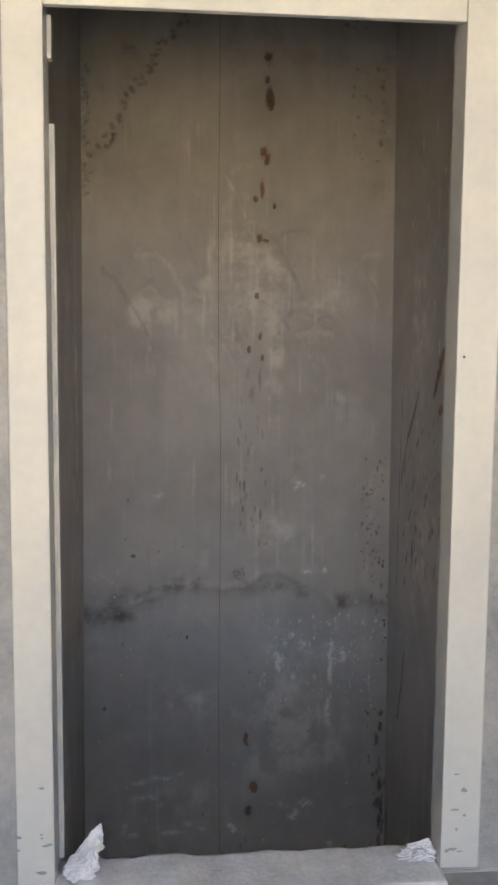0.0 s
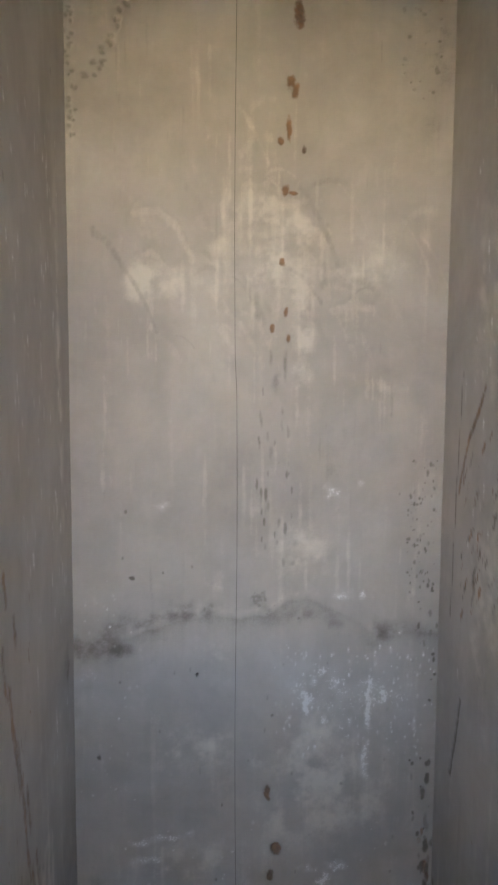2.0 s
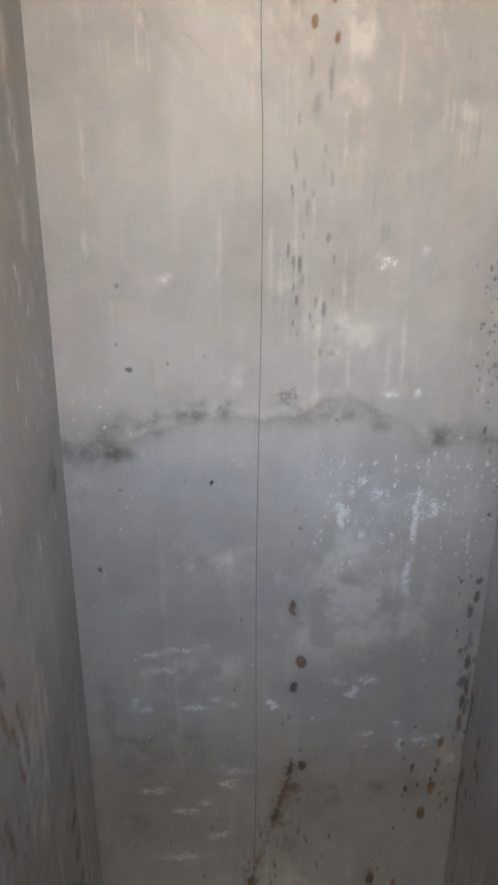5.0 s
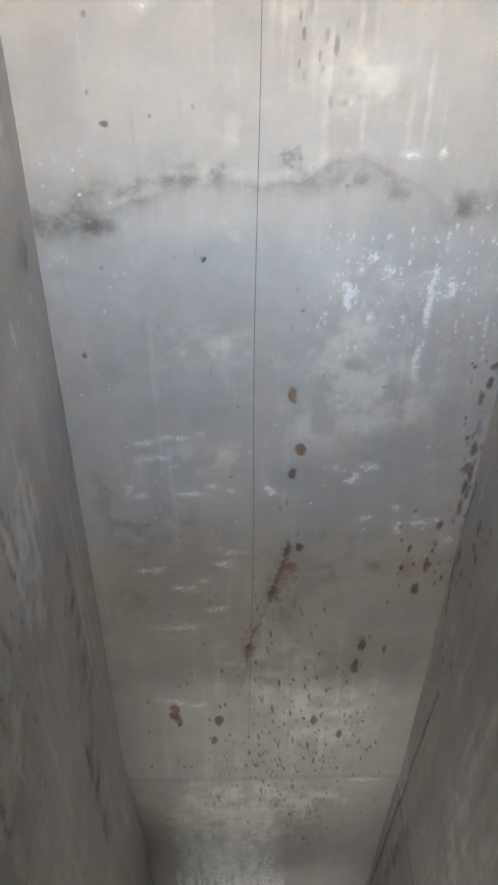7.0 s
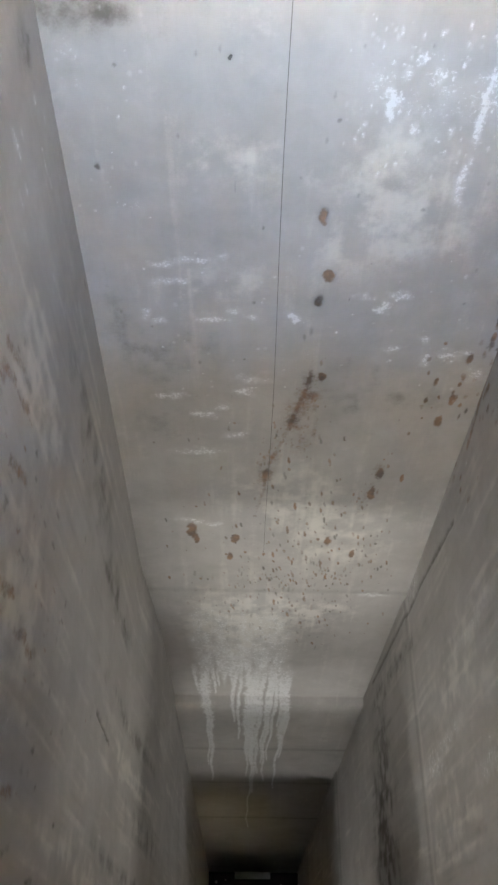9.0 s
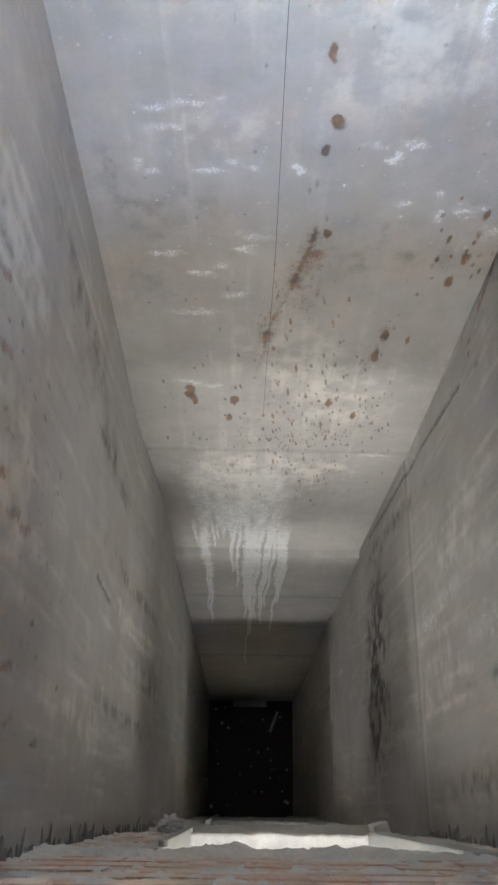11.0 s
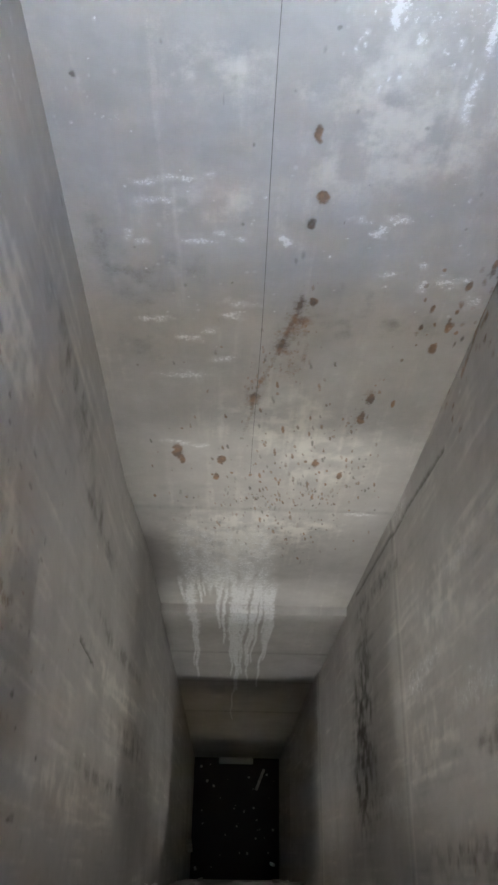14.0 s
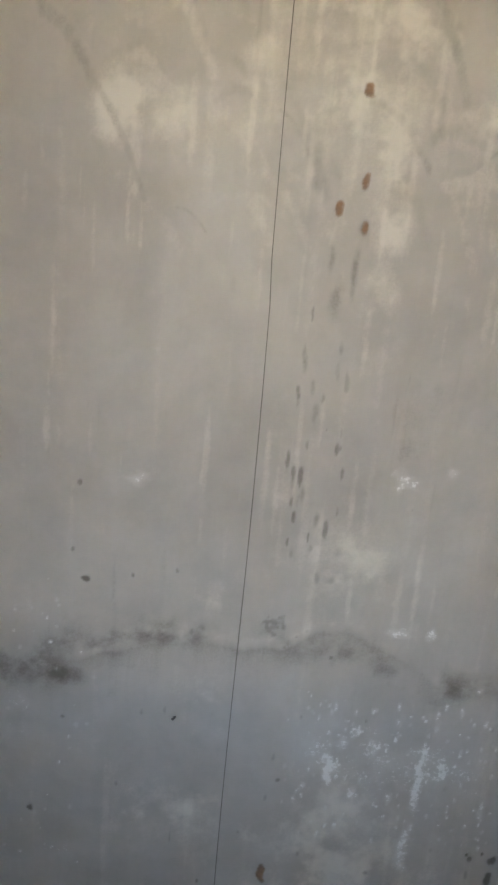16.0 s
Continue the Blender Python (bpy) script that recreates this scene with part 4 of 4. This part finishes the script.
broken_box("brick_bat", (-0.485, 2.085, -0.17), (0.085, 0.06, 0.055), (2, 4, 6), BRICK, "broken red brick stuck under the threshold", "brick")
broken_box("plaster_lump", (-0.575, 2.085, -0.12), (0.11, 0.07, 0.10), (3, 8, 20), LIME, "white plaster lump at the threshold's end", "plaster")

board = new("board")
board.location = (0.01, 3.765, WATERLINE + 0.02)
box("plank", -0.275, 0.275, -0.055, 0.055, -0.03, 0.022, BOARD, board, bevel=0.004)
box("end_batten", 0.20, 0.235, -0.05, 0.05, 0.023, 0.035, BOARD, board, bevel=0.003)
tagged(board, "pale grey board floating in the pit water", "board")
post = box("batten", -0.035, 0.035, -0.24, 0.24, -0.03, 0.03, BOARD, bevel=0.004)
post.matrix_world = pose(-0.63, 2.48, -11.6, 78, 0, 3)
tagged(post, "pale timber batten leaning against the pit wall", "timber")
for k, (x, y, l) in enumerate(((0.57, 2.30, 0.5), (-0.60, 2.22, 0.35))):
    st = box("stake", -0.02, 0.02, -0.02, 0.02, 0, l + 0.3, BOARD, bevel=0.004)
    st.matrix_world = pose(x, y, WATERLINE - 0.3, 3, 2, 10 * k)
    tagged(st, "grey timber stake standing in the pit water", "timber", "stakes in the pit")
shard = box("lath", -0.022, 0.022, -0.17, 0.17, -0.012, 0.010, SCUM, bevel=0.003)
shard.matrix_world = pose(0.40, 3.48, WATERLINE + 0.008, 0, 0, -22)
tagged(shard, "thin broken lath floating in the pit water", "timber")
scum = bmesh.new()
for _ in range(32):
    x, y, r = rng.uniform(-0.6, 0.7), rng.uniform(2.15, 3.7), rng.uniform(0.006, 0.028)
    bmesh.ops.create_icosphere(scum, subdivisions=1, radius=r, matrix=Matrix.LocRotScale((x, y, WATERLINE + 0.002), Euler((0, 0, rng.uniform(0, 3))), (1, rng.uniform(0.4, 1.0), 0.25)))
tagged(link_mesh("floating_scraps", scum, SCUM), "pale scraps and froth floating on black water", "scraps", kind="stuff")

for z in (-STOREY, -2 * STOREY):
    tagged(lumpy_slab("rubble", -0.44, 0.51, 1.2, 2.075, z + 0.03, 0.06, LIME, 0.008, 6.0 - z, 0.016), "pale lumpy mortar rubble spilled on a lower door sill", "rubble", kind="stuff")

# ---- bricks and mortar of the front wall below the landing ----

def brick_mesh(k):
    bm = bmesh.new()
    add_box(bm, -0.5, 0.5, -0.5, 0.5, -0.5, 0.5)
    bmesh.ops.bevel(bm, geom=[e for e in bm.edges if e.verts[0].co.y + e.verts[1].co.y > 0.5 and abs(e.verts[0].co.x - e.verts[1].co.x) > 0.5], offset=0.16, segments=3, affect="EDGES")
    for v in bm.verts:
        v.co += 0.018 * Vector(noise.noise_vector(v.co * 2.3 + Vector((9.0 * k, 0, 0))))
    me = bpy.data.meshes.new("brick")
    bm.to_mesh(me)
    bm.free()
    me.materials.append(BRICK)
    return me


BRICKS = [brick_mesh(k) for k in range(5)]


def in_doorway(x0, x1, z0, z1, door):
    z, xl, xr = door
    return x1 > xl - 0.045 and x0 < xr + 0.045 and z0 < z + 2.12 and z1 > z - 0.03


def brick_rows(door, top):
    """Yields centre and size of each brick of a storey."""
    row, z1 = 0, top
    while z1 - 0.172 > door[0] - 0.04:
        x = -0.86 + (0.06 if row % 2 else 0.0)
        while x < 0.86:
            w = 0.122 * rng.uniform(0.93, 1.1)
            if not in_doorway(x, x + w, z1 - 0.172, z1, door):
                yield x + w / 2, z1 - 0.086, w - (0.002 if rng.random() < 0.7 else 0.014), 0.172 - rng.uniform(0.014, 0.026)
            x += w
        z1 -= 0.172
        row += 1


count = 0
for x, z, w, h in brick_rows(DOORS[1], -0.604):
    ob = new("brick", BRICKS[count % 5])
    ob.parent = WALLS[1]
    ob.matrix_world = pose(x, FRONT - 0.011 + rng.uniform(-0.002, 0.002), z, rng.uniform(-0.5, 0.5), rng.uniform(-0.5, 0.5), rng.uniform(-0.4, 0.4)) @ Matrix.Diagonal((w, 0.05, h, 1))
    count += 1
lower = bmesh.new()
for n in (2, 3):
    for x, z, w, h in brick_rows(DOORS[n], DOORS[n - 1][0] - 0.604):
        add_box(lower, x - w / 2, x + w / 2, FRONT - 0.045, FRONT + rng.uniform(-0.004, 0.008), z - h / 2, z + h / 2)
tagged(link_mesh("brick_courses", lower, BRICK, WALLS[2]), "far rows of small red bricks", kind="stuff")


def mortar_sheet(name, door, top, step, parent, seed):
    """Squeezed and smeared mortar: recessed in the joints, lumped over the bricks in places."""
    xs, zz = span(-0.84, 0.86, step), span(door[0] - 0.02, top, step)
    gx, gz = np.meshgrid(xs, zz)
    over = fbm(gx + seed, gz * 1.6, 6.0, 5)
    gy = FRONT + 0.004 + 0.052 * (over - 0.5) + 0.028 * (fbm(gx, gz + seed, 48.0, 4) - 0.5)
    gy += 0.030 * np.clip(1 - (gz - (door[0] + 2.14)) / 0.24, 0, 1) * (gz > door[0] + 2.1) * (0.3 + fbm(gx + 5, gz, 16.0))
    gy = FRONT - 0.006 + (gy - FRONT + 0.006) * np.clip((top - gz) / 0.07, 0.1, 1)
    idx = np.arange(gx.size).reshape(gx.shape)
    quads = np.stack([idx[:-1, :-1], idx[:-1, 1:], idx[1:, 1:], idx[1:, :-1]], -1).reshape(-1, 4)
    cx, cz = gx[:-1, :-1].ravel() + step / 2, gz[:-1, :-1].ravel() + step / 2
    keep = ~((cx > door[1] - 0.05) & (cx < door[2] + 0.05) & (cz < door[0] + 2.13))
    me = bpy.data.meshes.new(name)
    me.from_pydata(np.stack([gx, gy, gz], -1).reshape(-1, 3).tolist(), [], quads[keep].tolist())
    me.polygons.foreach_set("use_smooth", np.ones(int(keep.sum()), bool))
    me.materials.append(MORTAR)
    ob = new(name, me)
    ob.parent = parent
    return tagged(ob, "pale lumpy mortar smeared over the bricks", kind="stuff")


mortar_sheet("mortar", DOORS[1], -0.606, 0.010, WALLS[1], 2.0)
mortar_sheet("mortar", DOORS[2], DOORS[1][0] - 0.606, 0.02, WALLS[2], 8.0)
mortar_sheet("mortar", DOORS[3], DOORS[2][0] - 0.606, 0.04, WALLS[3], 12.0)


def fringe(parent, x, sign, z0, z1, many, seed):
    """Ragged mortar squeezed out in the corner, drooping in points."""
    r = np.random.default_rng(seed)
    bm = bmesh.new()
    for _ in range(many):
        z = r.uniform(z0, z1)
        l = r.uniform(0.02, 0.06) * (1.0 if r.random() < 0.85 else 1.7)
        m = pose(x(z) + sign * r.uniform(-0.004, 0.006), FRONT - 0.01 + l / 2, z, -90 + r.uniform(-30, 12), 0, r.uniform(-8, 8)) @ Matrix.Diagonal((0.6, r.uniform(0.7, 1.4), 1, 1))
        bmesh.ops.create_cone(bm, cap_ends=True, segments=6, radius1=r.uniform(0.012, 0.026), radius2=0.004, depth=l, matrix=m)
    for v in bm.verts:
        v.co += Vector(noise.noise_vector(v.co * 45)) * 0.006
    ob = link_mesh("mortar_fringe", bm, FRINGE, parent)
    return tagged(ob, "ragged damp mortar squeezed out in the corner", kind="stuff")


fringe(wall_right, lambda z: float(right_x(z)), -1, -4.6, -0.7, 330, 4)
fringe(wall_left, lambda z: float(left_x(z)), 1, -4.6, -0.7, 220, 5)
